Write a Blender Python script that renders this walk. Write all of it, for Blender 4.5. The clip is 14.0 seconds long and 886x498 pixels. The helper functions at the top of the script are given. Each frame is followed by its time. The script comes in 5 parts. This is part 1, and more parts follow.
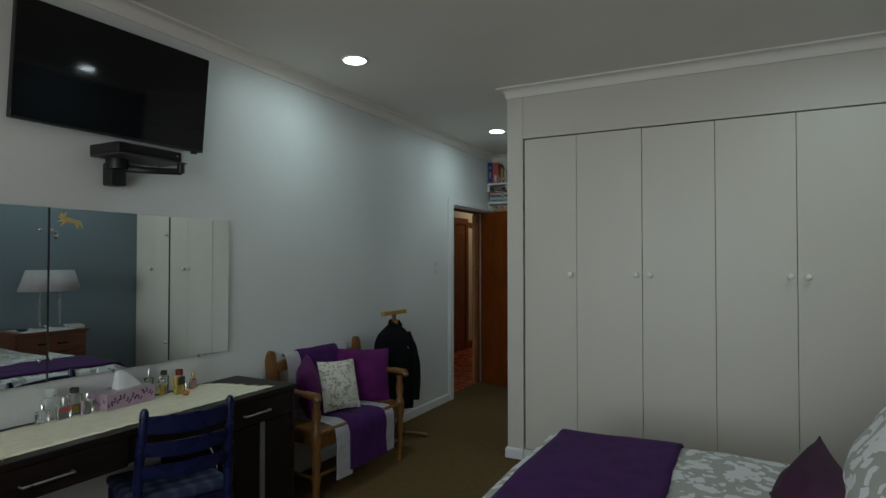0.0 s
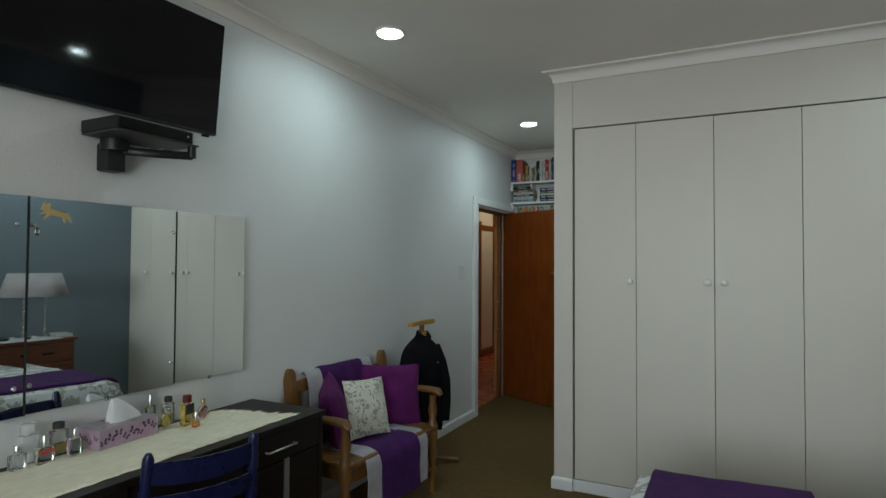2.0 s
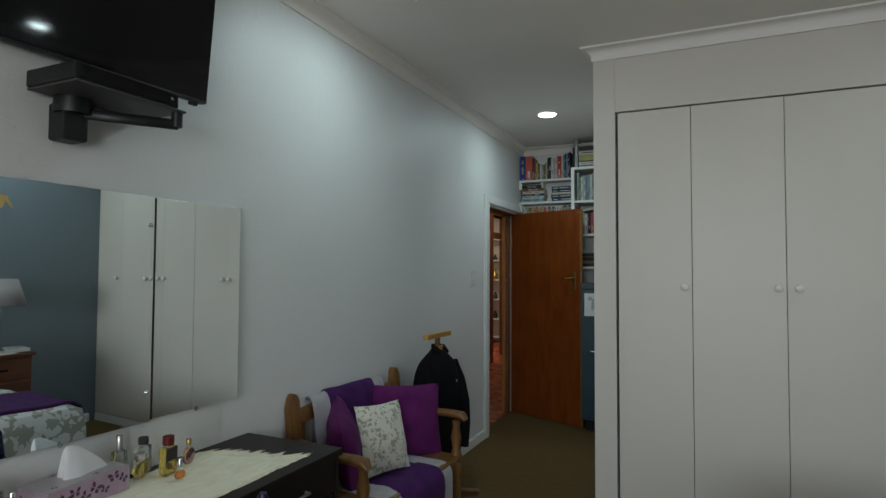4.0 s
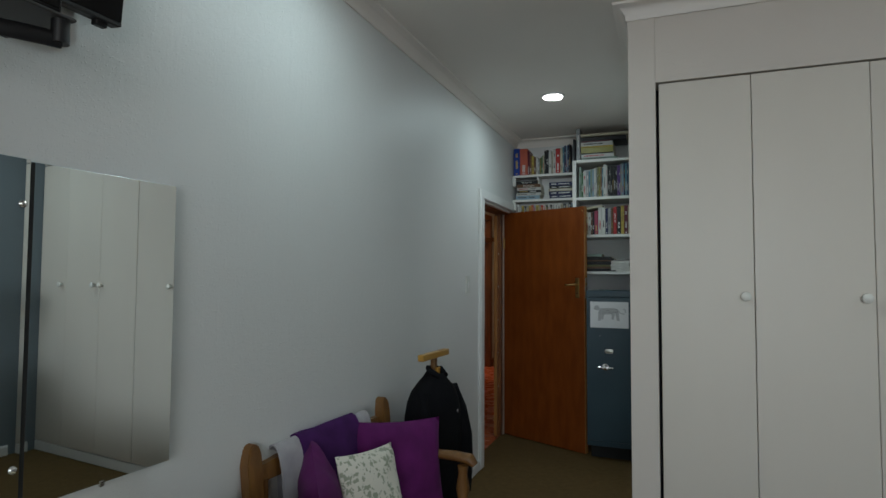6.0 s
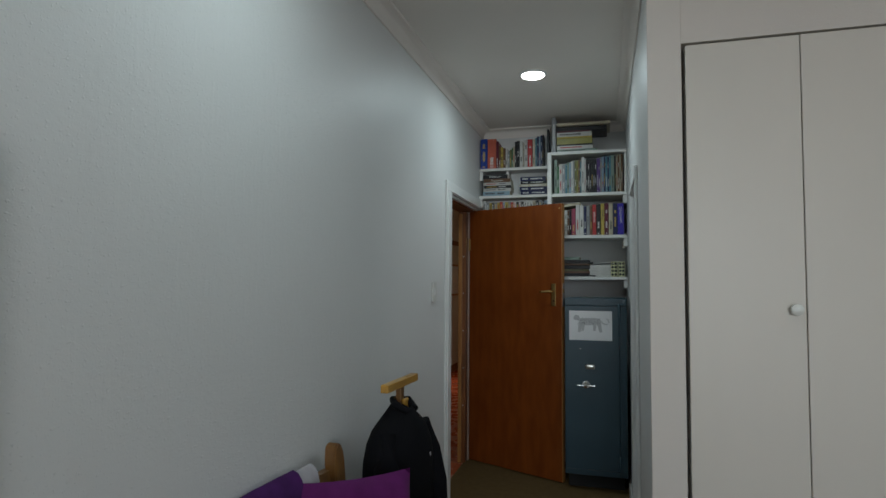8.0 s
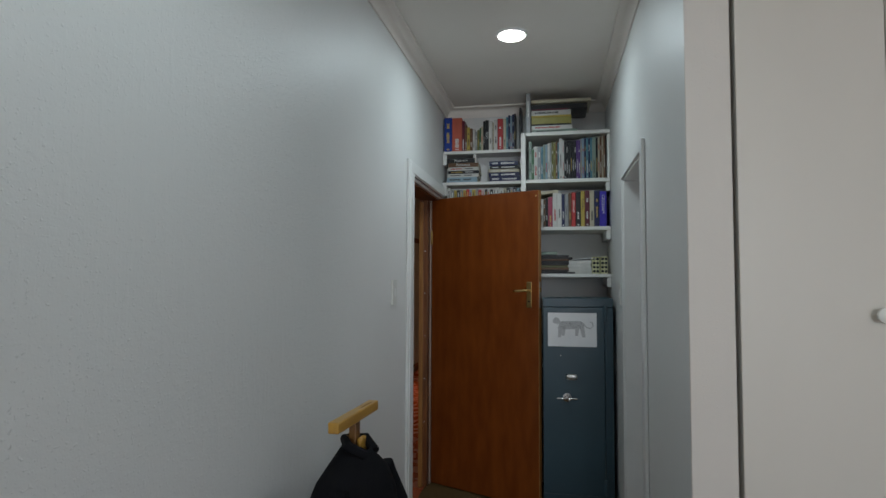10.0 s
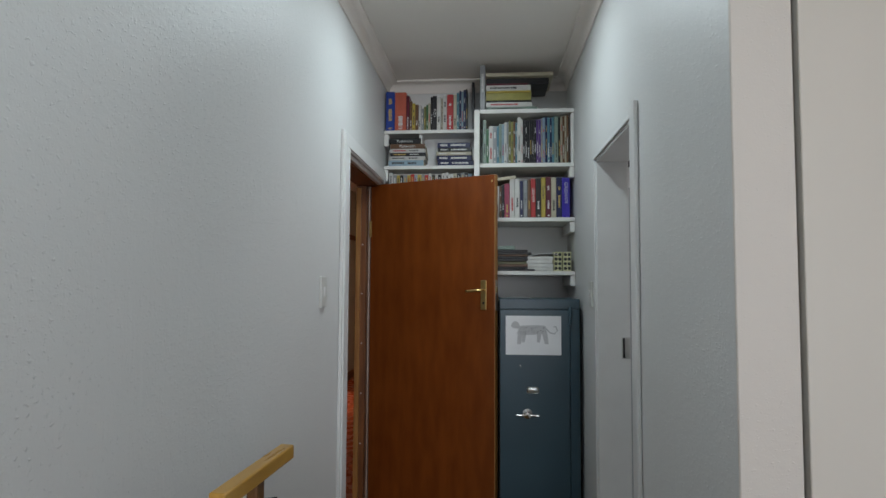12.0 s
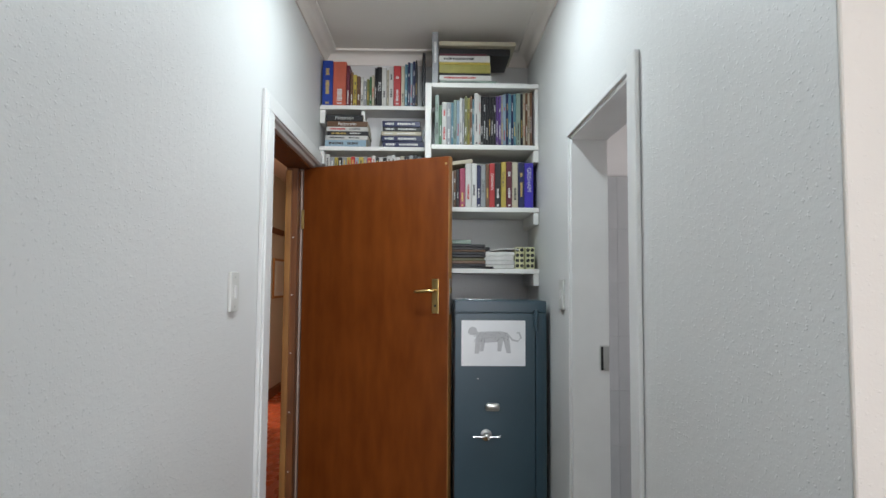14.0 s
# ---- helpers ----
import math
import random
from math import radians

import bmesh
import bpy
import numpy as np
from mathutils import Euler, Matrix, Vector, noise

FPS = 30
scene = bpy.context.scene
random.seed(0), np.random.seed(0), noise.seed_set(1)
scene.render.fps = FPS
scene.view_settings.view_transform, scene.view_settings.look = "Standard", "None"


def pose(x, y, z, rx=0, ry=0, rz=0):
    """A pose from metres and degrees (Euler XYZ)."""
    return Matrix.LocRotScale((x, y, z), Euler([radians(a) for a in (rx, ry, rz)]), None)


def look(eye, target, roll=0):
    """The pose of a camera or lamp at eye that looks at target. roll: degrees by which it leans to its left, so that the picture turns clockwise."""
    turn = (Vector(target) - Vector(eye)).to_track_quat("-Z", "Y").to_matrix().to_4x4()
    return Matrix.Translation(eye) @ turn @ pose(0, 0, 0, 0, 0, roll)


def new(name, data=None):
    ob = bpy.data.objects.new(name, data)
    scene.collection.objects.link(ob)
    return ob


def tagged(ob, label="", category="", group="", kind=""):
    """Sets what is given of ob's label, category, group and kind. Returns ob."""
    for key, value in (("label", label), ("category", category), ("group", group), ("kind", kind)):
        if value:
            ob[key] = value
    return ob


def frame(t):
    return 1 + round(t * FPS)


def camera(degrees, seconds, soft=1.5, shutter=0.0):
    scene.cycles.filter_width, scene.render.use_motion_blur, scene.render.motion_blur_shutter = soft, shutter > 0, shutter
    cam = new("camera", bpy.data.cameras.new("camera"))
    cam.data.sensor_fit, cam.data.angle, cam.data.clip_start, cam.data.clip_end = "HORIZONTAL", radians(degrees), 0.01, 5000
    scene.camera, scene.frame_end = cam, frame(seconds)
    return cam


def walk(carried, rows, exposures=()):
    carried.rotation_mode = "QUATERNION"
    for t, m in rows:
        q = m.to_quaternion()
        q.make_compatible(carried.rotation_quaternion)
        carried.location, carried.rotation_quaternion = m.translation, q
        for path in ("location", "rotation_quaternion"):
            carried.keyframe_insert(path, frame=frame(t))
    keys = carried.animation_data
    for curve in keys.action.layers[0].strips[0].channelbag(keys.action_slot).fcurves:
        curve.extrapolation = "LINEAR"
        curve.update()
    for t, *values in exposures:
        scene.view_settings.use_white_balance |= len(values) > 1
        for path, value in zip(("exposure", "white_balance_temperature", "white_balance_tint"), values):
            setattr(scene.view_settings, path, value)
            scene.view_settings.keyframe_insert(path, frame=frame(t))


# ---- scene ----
cam = camera(75.3, 14.0)
PATH = [
    (0, (-0.077, 0.076, 1.463), (-1.0, 1.85, 1.501), -0.0),
    (0.5, (-0.204, 0.151, 1.449), (-1.123, 1.927, 1.494), 0.1),
    (1, (-0.33, 0.227, 1.451), (-1.245, 2.005, 1.499), 0.2),
    (1.5, (-0.443, 0.305, 1.448), (-1.352, 2.085, 1.499), 0.2),
    (2, (-0.577, 0.373, 1.464), (-1.476, 2.159, 1.516), 0.3),
    (2.5, (-0.706, 0.435, 1.459), (-1.586, 2.231, 1.518), 0.3),
    (3, (-0.815, 0.519, 1.445), (-1.677, 2.322, 1.512), 0.3),
    (5.5, (-1.384, 1.113, 1.443), (-2.142, 2.961, 1.532), 0.3),
    (6, (-1.471, 1.265, 1.443), (-2.195, 3.127, 1.538), 0.3),
    (6.5, (-1.559, 1.409, 1.449), (-2.244, 3.286, 1.548), 0.2),
    (7, (-1.632, 1.546, 1.452), (-2.28, 3.436, 1.554), 0.3),
    (7.5, (-1.718, 1.687, 1.465), (-2.32, 3.592, 1.571), 0.3),
    (8, (-1.789, 1.811, 1.457), (-2.334, 3.732, 1.565), 0.4),
    (10.5, (-2.052, 2.493, 1.453), (-2.377, 4.464, 1.558), 0.3),
    (11, (-2.087, 2.612, 1.436), (-2.352, 4.592, 1.546), 0.4),
    (11.5, (-2.113, 2.75, 1.428), (-2.323, 4.736, 1.54), 0.3),
    (12, (-2.129, 2.894, 1.434), (-2.29, 4.885, 1.543), 0.3),
    (12.5, (-2.129, 3.002, 1.421), (-2.245, 4.996, 1.533), 0.4),
    (13, (-2.143, 3.134, 1.419), (-2.211, 5.13, 1.535), 0.4),
    (13.5, (-2.161, 3.264, 1.424), (-2.179, 5.261, 1.54), 0.4),
    (14, (-2.18, 3.36, 1.417), (-2.141, 5.356, 1.535), 0.4),
]
# seconds, stops, kelvin, tint
EXPOSURES = [(0, -0.6, 6690, 4.5), (0.5, -0.39, 6700, 5), (1.5, -0.12, 6690, 5), (3, -0.22, 6690, 6), (5.5, -0.25, 6720, 8.5), (8, -0.14, 6760, 12), (10.5, 0.15, 6810, 16), (11.5, 0.3, 6850, 17), (12, 0.44, 6880, 17.5), (12.5, 0.63, 6910, 18.5), (13, 0.81, 6950, 19), (13.5, 1.0, 6970, 20), (14, 1.19, 7000, 20)]
walk(cam, [(t, look(eye, target, roll)) for t, eye, target, roll in PATH], EXPOSURES)

# ---- world, large lights ----
world = bpy.data.worlds.new("world")
scene.world = world
world.use_nodes = True
wn = world.node_tree
sky = wn.nodes.new("ShaderNodeTexSky")
sky.sky_type = "NISHITA"
sky.sun_disc = False
sky.sun_elevation, sky.sun_rotation = radians(40), radians(200)
wn.links.new(sky.outputs[0], wn.nodes["Background"].inputs[0])
wn.nodes["Background"].inputs[1].default_value = 0.1


def area_lamp(name, m, sx, sy, watts, colour, shape="RECTANGLE", spread=180):
    d = bpy.data.lights.new(name, "AREA")
    d.shape, d.size, d.size_y, d.energy, d.color, d.spread = shape, sx, sy, watts, colour, radians(spread)
    ob = new(name, d)
    ob.matrix_world = m
    return ob


CEIL, WALL_L, WALL_R, BACK, FRONT, SIDE, END = 2.745, -2.80, 1.04, -1.5, 4.11, -1.63, 6.625
DOWNLIGHTS = [(-2.256, 3.044), (-2.216, 5.344), (0.55, 3.20)]
LED_WATTS, DAY_WATTS, HALL_WATTS, BATH_WATTS = 6.2, 42, 7.5, 5
for lx, ly in DOWNLIGHTS:
    area_lamp("downlight_beam", pose(lx, ly, CEIL - 0.022), 0.12, 0.12, LED_WATTS, (0.69, 0.915, 0.99), "DISK", 176)
area_lamp("window_sky_light", pose(-0.75, BACK - 0.02, 1.66, 80, 0, 0), 1.85, 1.4, DAY_WATTS * 0.62, (0.60, 0.82, 1.0), spread=110)
area_lamp("window_garden_light", pose(-0.65, BACK - 0.06, 1.66, 102, 0, 4), 1.9, 1.4, DAY_WATTS * 0.76, (1.0, 0.85, 0.73))
# unseen fill with no fitting, added to brighten the hall
area_lamp("hall_fill", pose(-3.55, 9.0, CEIL - 0.05), 0.3, 0.3, HALL_WATTS, (1.0, 0.86, 0.68))
# added lamp inside the bathroom, which has no window, to brighten its doorway
area_lamp("bathroom_fill", pose(0.1, 5.6, 1.7, 90, 0, 90), 0.7, 0.7, BATH_WATTS, (0.92, 0.96, 1.0))


# ---- materials ----
def nodes_of(name):
    m = bpy.data.materials.new(name)
    m.use_nodes = True
    return m, m.node_tree.nodes, m.node_tree.links, m.node_tree.nodes["Principled BSDF"]


def material(name, colour, rough=0.5, metal=0.0, second=None, scale=6.0, stretch=(1, 1, 1), low=0.35, high=0.7, bump=0.0,
             bump_scale=120.0, bump_stretch=(1, 1, 1), rough_vary=0.08, per_object=0.0, spec=None, coat=0.0, sheen=0.0, bump_dist=0.002, detail=6):
    """A plain paint, cloth, wood or metal: two tones mixed by stretched noise, with fine relief and uneven gloss."""
    m, n, l, b = nodes_of(name)
    tc = n.new("ShaderNodeTexCoord")
    mp = n.new("ShaderNodeMapping")
    mp.inputs["Scale"].default_value = stretch
    l.new(tc.outputs["Object"], mp.inputs[0])
    nz = n.new("ShaderNodeTexNoise")
    nz.inputs["Scale"].default_value, nz.inputs["Detail"].default_value = scale, detail
    l.new(mp.outputs[0], nz.inputs["Vector"])
    ramp = n.new("ShaderNodeValToRGB")
    ramp.color_ramp.elements[0].position, ramp.color_ramp.elements[1].position = low, high
    second = second or tuple(c * 0.9 for c in colour)
    ramp.color_ramp.elements[0].color, ramp.color_ramp.elements[1].color = (*second, 1), (*colour, 1)
    l.new(nz.outputs["Fac"], ramp.inputs[0])
    out = ramp.outputs[0]
    if per_object:
        info = n.new("ShaderNodeObjectInfo")
        hsv = n.new("ShaderNodeHueSaturation")
        mr = n.new("ShaderNodeMapRange")
        mr.inputs["To Min"].default_value, mr.inputs["To Max"].default_value = 1 - per_object, 1 + per_object
        l.new(info.outputs["Random"], mr.inputs["Value"])
        l.new(mr.outputs[0], hsv.inputs["Value"])
        l.new(out, hsv.inputs["Color"])
        out = hsv.outputs[0]
    l.new(out, b.inputs["Base Color"])
    rr = n.new("ShaderNodeMapRange")
    rr.inputs["To Min"].default_value, rr.inputs["To Max"].default_value = max(0, rough - rough_vary), min(1, rough + rough_vary)
    l.new(nz.outputs["Fac"], rr.inputs["Value"])
    l.new(rr.outputs[0], b.inputs["Roughness"])
    b.inputs["Metallic"].default_value = metal
    b.inputs["Coat Weight"].default_value = coat
    b.inputs["Sheen Weight"].default_value = sheen
    if spec is not None:
        b.inputs["Specular IOR Level"].default_value = spec
    if bump:
        mp2 = n.new("ShaderNodeMapping")
        mp2.inputs["Scale"].default_value = bump_stretch
        l.new(tc.outputs["Object"], mp2.inputs[0])
        nz2 = n.new("ShaderNodeTexNoise")
        nz2.inputs["Scale"].default_value, nz2.inputs["Detail"].default_value = bump_scale, 4
        l.new(mp2.outputs[0], nz2.inputs["Vector"])
        bp = n.new("ShaderNodeBump")
        bp.inputs["Strength"].default_value, bp.inputs["Distance"].default_value = bump, bump_dist
        l.new(nz2.outputs["Fac"], bp.inputs["Height"])
        l.new(bp.outputs[0], b.inputs["Normal"])
    return m


def plaster_paint(name, colour, rough, relief):
    """Satin wall paint over rough plaster: small raised specks, vertical drag marks, faint cloudy tone."""
    m, n, l, b = nodes_of(name)
    tc = n.new("ShaderNodeTexCoord")

    def noise_at(scale, stretch, detail=4):
        mp = n.new("ShaderNodeMapping")
        mp.inputs["Scale"].default_value = stretch
        l.new(tc.outputs["Object"], mp.inputs[0])
        z = n.new("ShaderNodeTexNoise")
        z.inputs["Scale"].default_value, z.inputs["Detail"].default_value = scale, detail
        l.new(mp.outputs[0], z.inputs["Vector"])
        return z.outputs["Fac"]

    def ramped(fac, lo, hi):
        r = n.new("ShaderNodeMapRange")
        r.inputs["From Min"].default_value, r.inputs["From Max"].default_value = lo, hi
        l.new(fac, r.inputs["Value"])
        return r.outputs[0]

    def math_node(op, a, c):
        q = n.new("ShaderNodeMath")
        q.operation = op
        for i, v in enumerate((a, c)):
            if isinstance(v, (int, float)):
                q.inputs[i].default_value = v
            else:
                l.new(v, q.inputs[i])
        return q.outputs[0]

    cloud = noise_at(1.7, (1, 1, 1), 5)
    ramp = n.new("ShaderNodeValToRGB")
    ramp.color_ramp.elements[0].position, ramp.color_ramp.elements[1].position = 0.3, 0.75
    ramp.color_ramp.elements[0].color = (*[c * 0.95 for c in colour], 1)
    ramp.color_ramp.elements[1].color = (*colour, 1)
    l.new(cloud, ramp.inputs[0])
    l.new(ramp.outputs[0], b.inputs["Base Color"])
    specks = ramped(noise_at(105, (1, 1, 1.2), 2), 0.61, 0.74)
    drips = ramped(noise_at(48, (1, 1, 0.16), 3), 0.52, 0.75)
    patch = ramped(noise_at(1.1, (1, 1, 1), 3), 0.42, 0.62)
    grain = noise_at(210, (1, 1, 1), 2)
    h = math_node("ADD", math_node("MULTIPLY", specks, 0.7), math_node("MULTIPLY", math_node("MULTIPLY", drips, patch), 0.28))
    peel = ramped(noise_at(42, (1, 1, 1.5), 2), 0.40, 0.68)
    h = math_node("ADD", h, math_node("ADD", math_node("MULTIPLY", grain, 0.25), math_node("MULTIPLY", peel, 0.17)))
    bp = n.new("ShaderNodeBump")
    bp.inputs["Strength"].default_value, bp.inputs["Distance"].default_value = relief, 0.003
    l.new(h, bp.inputs["Height"])
    l.new(bp.outputs[0], b.inputs["Normal"])
    b.inputs["Roughness"].default_value = rough
    return m


def motif_cloth(name, ground, motif, scale, cut, rough=0.85, third=None, wobble=0.06):
    """Printed cloth: leaf-like motifs on a ground colour, with a fine weave."""
    m, n, l, b = nodes_of(name)
    tc = n.new("ShaderNodeTexCoord")
    wob = n.new("ShaderNodeTexNoise")
    wob.inputs["Scale"].default_value, wob.inputs["Detail"].default_value = scale * 0.8, 2
    l.new(tc.outputs["Object"], wob.inputs["Vector"])
    mix = n.new("ShaderNodeMix")
    mix.data_type = "VECTOR"
    mix.inputs["Factor"].default_value = wobble
    l.new(tc.outputs["Object"], mix.inputs[4])
    l.new(wob.outputs["Color"], mix.inputs[5])
    vo = n.new("ShaderNodeTexVoronoi")
    vo.inputs["Scale"].default_value = scale
    vo.feature = "SMOOTH_F1"
    vo.inputs["Smoothness"].default_value = 0.25
    l.new(mix.outputs[1], vo.inputs["Vector"])
    vo2 = n.new("ShaderNodeTexNoise")
    vo2.inputs["Scale"].default_value = scale * 0.45
    l.new(tc.outputs["Object"], vo2.inputs["Vector"])
    add = n.new("ShaderNodeMath")
    add.operation = "ADD"
    l.new(vo.outputs["Distance"], add.inputs[0])
    l.new(vo2.outputs["Fac"], add.inputs[1])
    ramp = n.new("ShaderNodeValToRGB")
    e = ramp.color_ramp.elements
    e[0].position, e[1].position = cut, cut + 0.05
    e[0].color, e[1].color = (*motif, 1), (*ground, 1)
    if third:
        q = e.new(cut + 0.25)
        q.color = (*third, 1)
    l.new(add.outputs[0], ramp.inputs[0])
    l.new(ramp.outputs[0], b.inputs["Base Color"])
    b.inputs["Roughness"].default_value = rough
    b.inputs["Sheen Weight"].default_value = 0.15
    wv = n.new("ShaderNodeTexNoise")
    wv.inputs["Scale"].default_value = 260
    l.new(tc.outputs["Object"], wv.inputs["Vector"])
    bp = n.new("ShaderNodeBump")
    bp.inputs["Strength"].default_value, bp.inputs["Distance"].default_value = 0.3, 0.001
    l.new(wv.outputs["Fac"], bp.inputs["Height"])
    l.new(bp.outputs[0], b.inputs["Normal"])
    return m


def plaid_cloth(name):
    m, n, l, b = nodes_of(name)
    tc = n.new("ShaderNodeTexCoord")
    cols = []
    for axis in ("X", "Y"):
        w = n.new("ShaderNodeTexWave")
        w.bands_direction = axis
        w.inputs["Scale"].default_value = 4.2
        w.inputs["Distortion"].default_value = 0.2
        l.new(tc.outputs["Object"], w.inputs["Vector"])
        cols.append(w.outputs["Fac"])
    ad = n.new("ShaderNodeMath")
    ad.operation = "ADD"
    l.new(cols[0], ad.inputs[0])
    l.new(cols[1], ad.inputs[1])
    ramp = n.new("ShaderNodeValToRGB")
    e = ramp.color_ramp.elements
    e[0].position, e[1].position = 0.35, 0.95
    e[0].color, e[1].color = (0.010, 0.013, 0.05, 1), (0.06, 0.085, 0.16, 1)
    dv = n.new("ShaderNodeMath")
    dv.operation = "MULTIPLY"
    dv.inputs[1].default_value = 0.5
    l.new(ad.outputs[0], dv.inputs[0])
    l.new(dv.outputs[0], ramp.inputs[0])
    l.new(ramp.outputs[0], b.inputs["Base Color"])
    b.inputs["Roughness"].default_value = 0.8
    return m


def plank_floor(name, colour, second):
    m, n, l, b = nodes_of(name)
    tc = n.new("ShaderNodeTexCoord")
    mp = n.new("ShaderNodeMapping")
    mp.inputs["Rotation"].default_value = (0, 0, radians(90))
    l.new(tc.outputs["Object"], mp.inputs[0])
    br = n.new("ShaderNodeTexBrick")
    br.inputs["Scale"].default_value = 1.0
    br.inputs["Brick Width"].default_value, br.inputs["Row Height"].default_value = 0.6, 0.07
    br.inputs["Mortar Size"].default_value = 0.0015
    br.inputs["Color1"].default_value, br.inputs["Color2"].default_value = (*colour, 1), (*second, 1)
    br.inputs["Mortar"].default_value = (0.22, 0.045, 0.018, 1)
    l.new(mp.outputs[0], br.inputs["Vector"])
    l.new(br.outputs["Color"], b.inputs["Base Color"])
    nz = n.new("ShaderNodeTexNoise")
    nz.inputs["Scale"].default_value = 9
    l.new(tc.outputs["Object"], nz.inputs["Vector"])
    mr = n.new("ShaderNodeMapRange")
    mr.inputs["To Min"].default_value, mr.inputs["To Max"].default_value = 0.18, 0.36
    l.new(nz.outputs["Fac"], mr.inputs["Value"])
    l.new(mr.outputs[0], b.inputs["Roughness"])
    return m


def glass(name, colour=(1, 1, 1), rough=0.02, clear=1.0):
    """Tinted glass that light passes through, with a sharp surface gloss."""
    m, n, l, b = nodes_of(name)
    b.inputs["Base Color"].default_value = (*colour, 1)
    b.inputs["Transmission Weight"].default_value = clear
    b.inputs["Roughness"].default_value = rough
    b.inputs["IOR"].default_value = 1.25
    return m


def glowing(name, colour, strength):
    m, n, l, b = nodes_of(name)
    b.inputs["Base Color"].default_value = (0.8, 0.8, 0.8, 1)
    b.inputs["Emission Color"].default_value = (*colour, 1)
    b.inputs["Emission Strength"].default_value = strength
    return m


M_WALL = plaster_paint("blue_grey_wall_paint", (0.70, 0.702, 0.692), 0.47, 0.55)
M_FEATURE = plaster_paint("slate_blue_wall_paint", (0.155, 0.19, 0.215), 0.5, 0.3)
M_WARM = plaster_paint("warm_white_wall_paint", (0.65, 0.592, 0.535), 0.6, 0.28)
M_CEIL = material("ceiling_white", (0.84, 0.785, 0.735), 0.7, second=(0.80, 0.75, 0.70), scale=1.5, bump=0.08, bump_scale=90)
M_TRIM = material("white_gloss_trim", (0.76, 0.76, 0.75), 0.35, second=(0.70, 0.70, 0.69), scale=5, bump=0.06, bump_scale=40)
M_CUPBOARD = material("cupboard_cream_white", (0.65, 0.598, 0.53), 0.44, second=(0.615, 0.565, 0.50), scale=1.8, stretch=(1, 1, 0.5), bump=0.12, bump_scale=55, bump_stretch=(1, 1, 0.6), per_object=0.012, bump_dist=0.0012)
M_KNOB = material("white_knob_enamel", (0.80, 0.79, 0.74), 0.25)
# near-black colour stands in for shade in gaps and holes; also dark joints
M_GAP = material("gap_shade_and_dark_joint", (0.02, 0.02, 0.02), 0.9)
M_CARPET = material("brown_carpet", (0.146, 0.093, 0.040), 0.95, second=(0.118, 0.075, 0.032), scale=24, bump=0.6, bump_scale=420, bump_dist=0.003, spec=0.1)
M_HALLFLOOR = plank_floor("red_strip_floor", (0.46, 0.095, 0.035), (0.38, 0.07, 0.026))
M_HALLWALL = plaster_paint("cream_hall_paint", (0.60, 0.54, 0.44), 0.6, 0.15)
M_VENEER = material("door_veneer", (0.24, 0.060, 0.010), 0.36, second=(0.135, 0.029, 0.005), scale=5, stretch=(3.2, 3.2, 0.7), low=0.2, high=0.8, spec=0.25, detail=9, bump=0.06, bump_scale=60, bump_stretch=(4, 4, 0.3))
M_JAMB = material("stained_jamb_wood", (0.24, 0.080, 0.022), 0.42, second=(0.11, 0.036, 0.012), scale=8, stretch=(5, 5, 0.4))
M_JAMB_LIGHT = material("worn_jamb_wood", (0.44, 0.20, 0.055), 0.45, second=(0.28, 0.11, 0.03), scale=8, stretch=(5, 5, 0.4))
M_PINE = material("varnished_pine", (0.21, 0.098, 0.025), 0.38, second=(0.12, 0.050, 0.013), scale=9, stretch=(3, 3, 0.8), bump=0.05, bump_scale=50)
M_BAR = material("yellow_varnished_beech", (0.50, 0.27, 0.05), 0.3, second=(0.38, 0.19, 0.03), scale=12, stretch=(3, 0.5, 3))
M_WENGE = material("dark_wenge_veneer", (0.018, 0.012, 0.010), 0.40, second=(0.010, 0.007, 0.006), scale=14, stretch=(4, 0.6, 4), bump=0.05, bump_scale=80, spec=0.16)
M_STEEL = material("brushed_steel", (0.62, 0.62, 0.60), 0.3, 1.0, scale=30)
M_CHROME = material("chrome", (0.85, 0.85, 0.85), 0.2, 1.0)
M_BRASS = material("worn_brass", (0.52, 0.38, 0.16), 0.3, 1.0, second=(0.48, 0.33, 0.12), scale=40)
M_GREY_STRIP = material("grey_metal_strip", (0.24, 0.24, 0.24), 0.45, 0.4)
M_BLACKP = material("black_plastic", (0.007, 0.007, 0.008), 0.45, scale=40)
M_DARKGREY = material("dark_grey_shelf", (0.05, 0.05, 0.05), 0.5)
M_SCREEN = material("glossy_black_screen", (0.004, 0.004, 0.005), 0.055, spec=0.3, rough_vary=0.005, scale=3)
M_BLUE = material("navy_blue_enamel", (0.008, 0.010, 0.053), 0.28, second=(0.006, 0.008, 0.040), spec=0.35, scale=12, bump=0.08, bump_scale=30)
M_PLAID = plaid_cloth("blue_plaid_cloth")
M_PURPLE = material("purple_fleece", (0.068, 0.014, 0.108), 0.95, second=(0.046, 0.009, 0.076), scale=16, bump=0.6, bump_scale=260, sheen=0.03, spec=0.15)
M_MAGENTA = material("plum_cushion_cloth", (0.125, 0.014, 0.115), 0.85, second=(0.088, 0.009, 0.082), scale=11, bump=0.4, bump_scale=240, sheen=0.03, spec=0.15)
M_DARKPLUM = material("dark_plum_satin", (0.050, 0.007, 0.035), 0.75, second=(0.022, 0.006, 0.018), scale=5)
M_GREYFLEECE = material("pale_grey_fleece", (0.42, 0.40, 0.42), 0.95, second=(0.35, 0.33, 0.35), scale=18, bump=0.6, bump_scale=260, spec=0.15)
M_FLORAL = motif_cloth("ivory_sprig_cloth", (0.64, 0.61, 0.53), (0.30, 0.32, 0.24), 48, 0.86)
